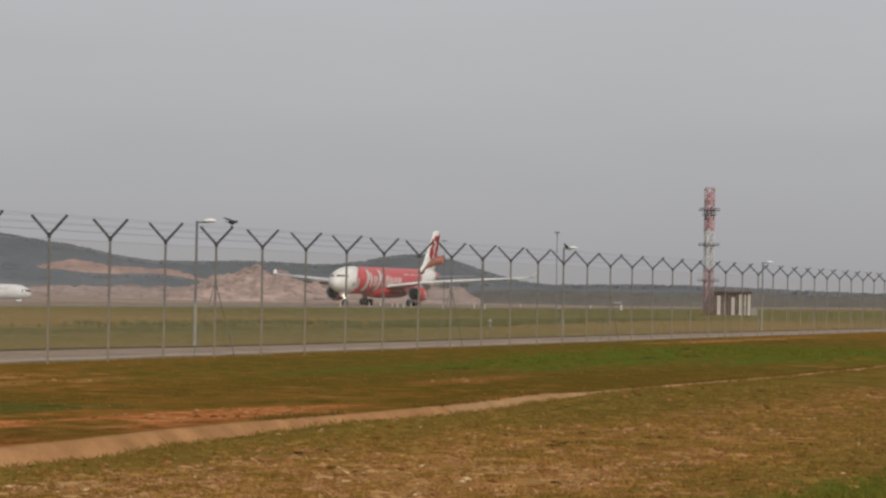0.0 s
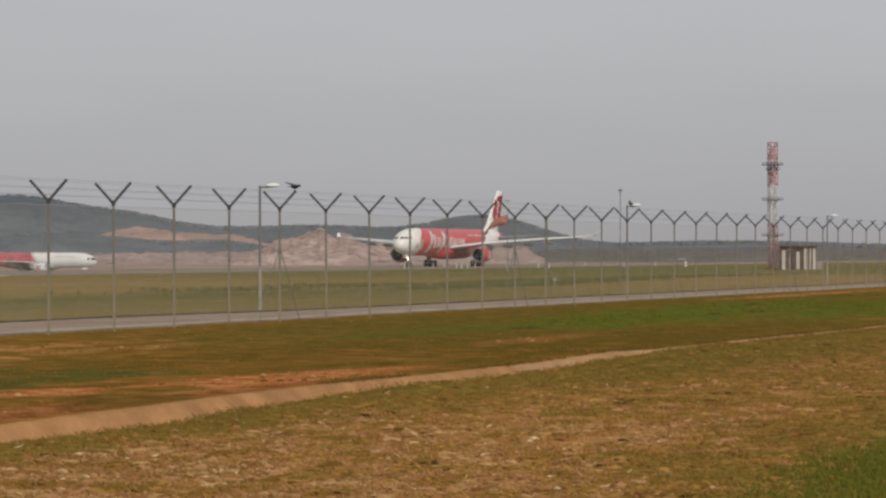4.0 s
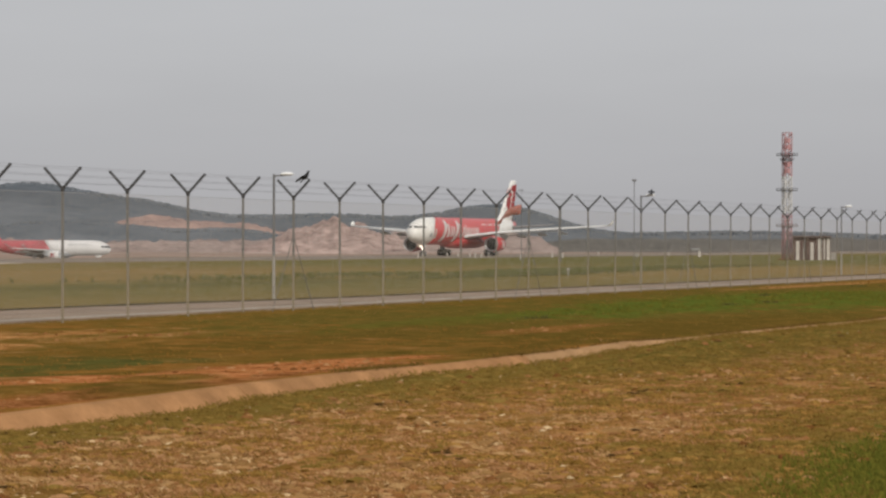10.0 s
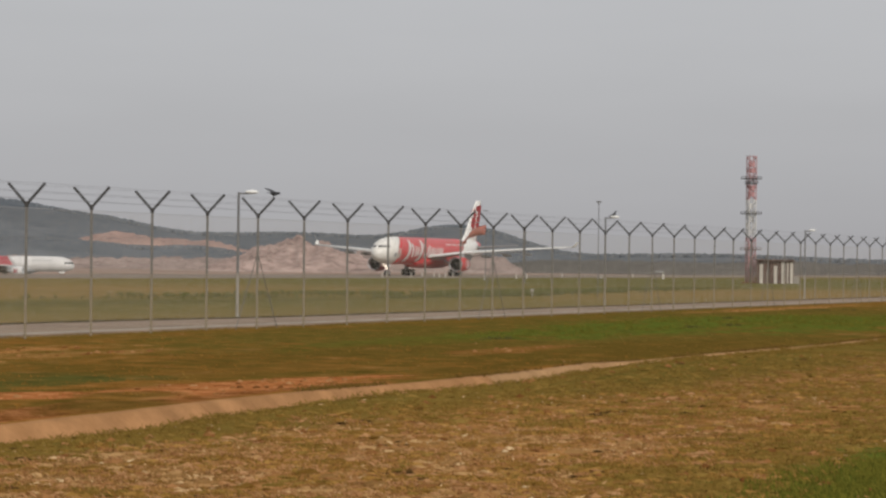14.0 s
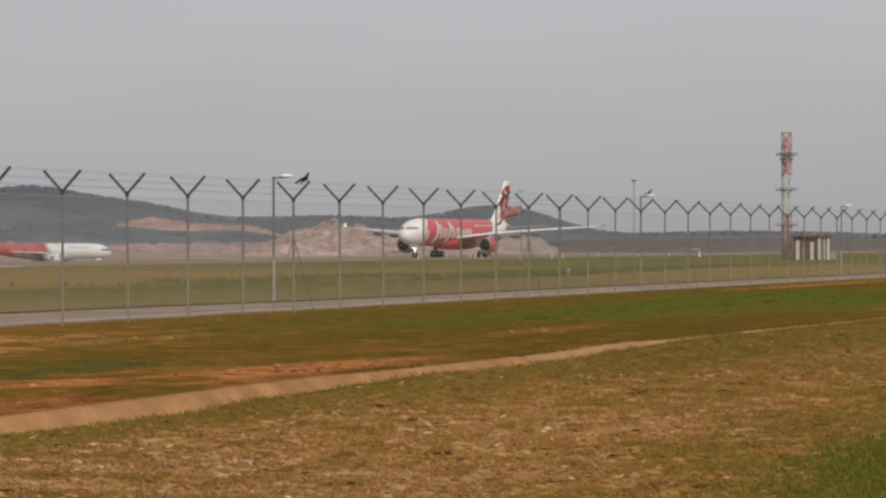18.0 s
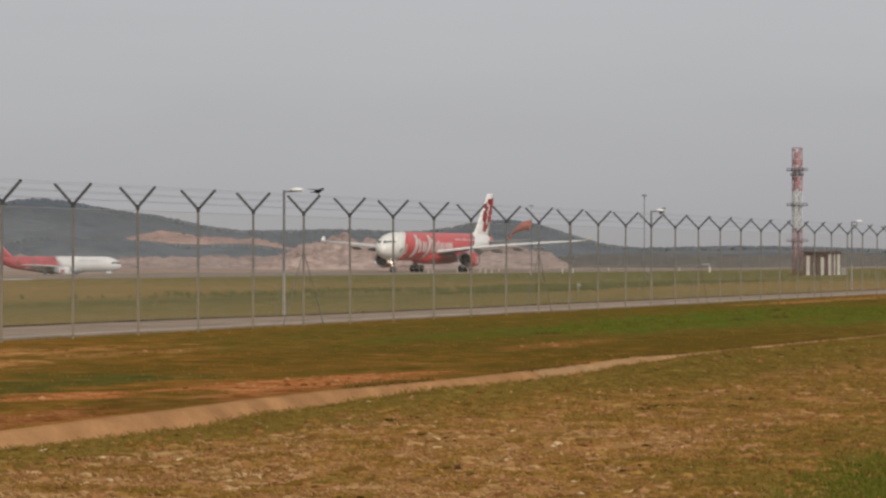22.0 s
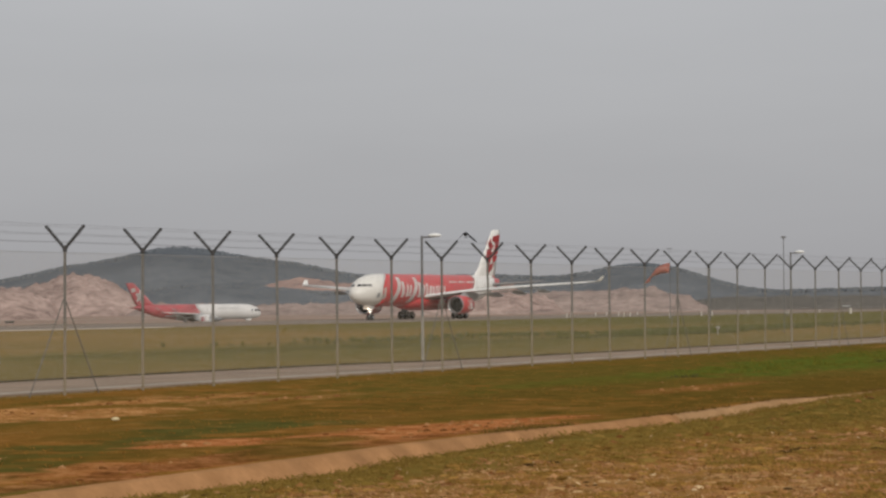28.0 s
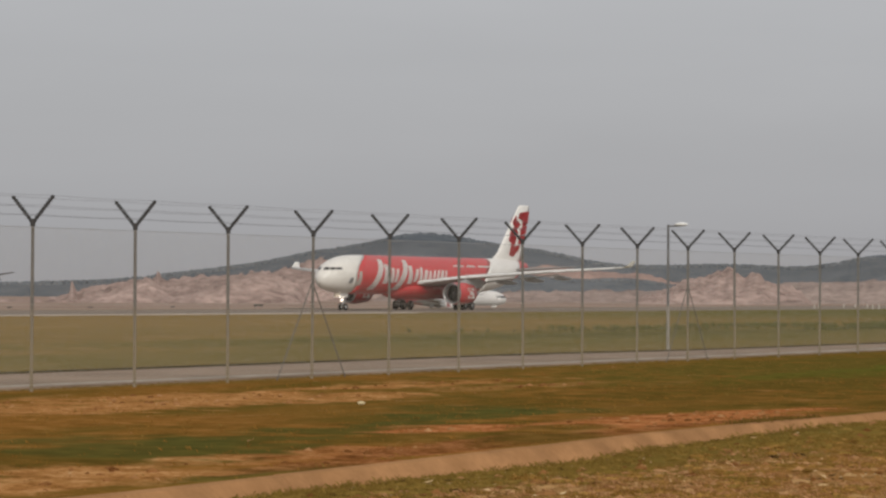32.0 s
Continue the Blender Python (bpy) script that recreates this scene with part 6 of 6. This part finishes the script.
def fly(crow, wings, perches, flight, glide, landed=32.0, beats=None):
    """Perched poses first, then the flight; the wings beat between its rows, but for the glide."""
    rows = [(t, m) for t, m in perches]
    for i, (t, x, y, z) in enumerate(flight):
        a, b = flight[max(0, i - 1)], flight[min(len(flight) - 1, i + 1)]
        head = math.degrees(math.atan2(b[2] - a[2], b[1] - a[1]))
        rise = math.degrees(math.atan2(b[3] - a[3], math.hypot(b[1] - a[1], b[2] - a[2])))
        rows.append((t, pose(x, y, z - 0.1, 0, max(-35, min(35, -rise * 0.7)), head)))
    walk(crow, rows)
    start, end = perches[-1][0], min(landed, flight[-1][0])
    for s, w in wings:
        keys = [(0, wing_pose(s, 0, 78)), (start - 0.1, wing_pose(s, 0, 78)), (start, wing_pose(s, 20, 45))]
        t, k = start + 0.1, 0
        if beats:
            keys += [(b, wing_pose(s, up, 0)) for b, up in beats]
        while t < end - 0.05 and not beats:
            up = 2 - 42 * math.cos(math.tau * (t - 30.0) / 0.267) if not glide[0] <= t <= glide[1] else (10, 6, 9, 12)[k % 4]
            keys.append((round(t, 2), wing_pose(s, up, 0)))
            t, k = t + 0.0667, k + 1
        keys.append((32.0 if end > 31.9 else end, wing_pose(s, 10, 0)))
        if end < 32.0:
            keys += [(end + 0.4, wing_pose(s, 0, 78)), (32.0, wing_pose(s, 0, 78))]
        walk(w, keys)


def motions():
    walk(JET, [(t, jet_pose(s)) for t, s in ROLL])
    for w in JET_WHEELS:
        roll_wheel(w)
    tip = plan(6 * BAY, -0.43, POST_H + 0.425)
    sit = lambda lift, turn: pose(tip.x, tip.y, tip.z, 0, lift, turn)
    fly(CROW, CROW_WINGS, [(0, sit(10, -35)), (5.5, sit(8, -30)), (7.5, sit(-10, -30)), (8.6, sit(-42, -25)), (11.6, sit(-36, -20)), (12.3, sit(8, -30)), (14, sit(14, -30)), (16.2, sit(-30, -30)), (17.6, sit(-42, -25)),
                           (19, sit(-20, -20)), (20.4, sit(10, -30)), (21.6, sit(8, -30)), (23, sit(-46, -30)), (27.6, sit(-50, -30)), (27.8, sit(-15, 10))], FLIGHT_A, (29.2, 29.8), beats=BEATS_A)
    lp = plan(LAMP_U, 8.6)
    lz = fall(8.6)
    perch_pole, perch_head = (lp.x + 0.02, lp.y, lz + 4.0), (lp.x + 0.48, lp.y, lz + 4.07)
    fly(CROW_B, CROW_B_WINGS, [(0, pose(*perch_pole, 0, -45, 200)), (3.8, pose(*perch_pole, 0, -45, 200)), (4.6, pose(*perch_head, 0, -20, 20)), (8.4, pose(*perch_head, 0, -30, 60)), (9, pose(*perch_head, 0, -34, 110)), (11, pose(*perch_head, 0, -28, 40)),
                               (14, pose(*perch_head, 0, -40, 0)), (21.7, pose(*perch_head, 0, -40, 0)), (21.9, pose(*perch_head, 0, -20, 5))], FLIGHT_B, (23.5, 23.9), 29.4)


motions()
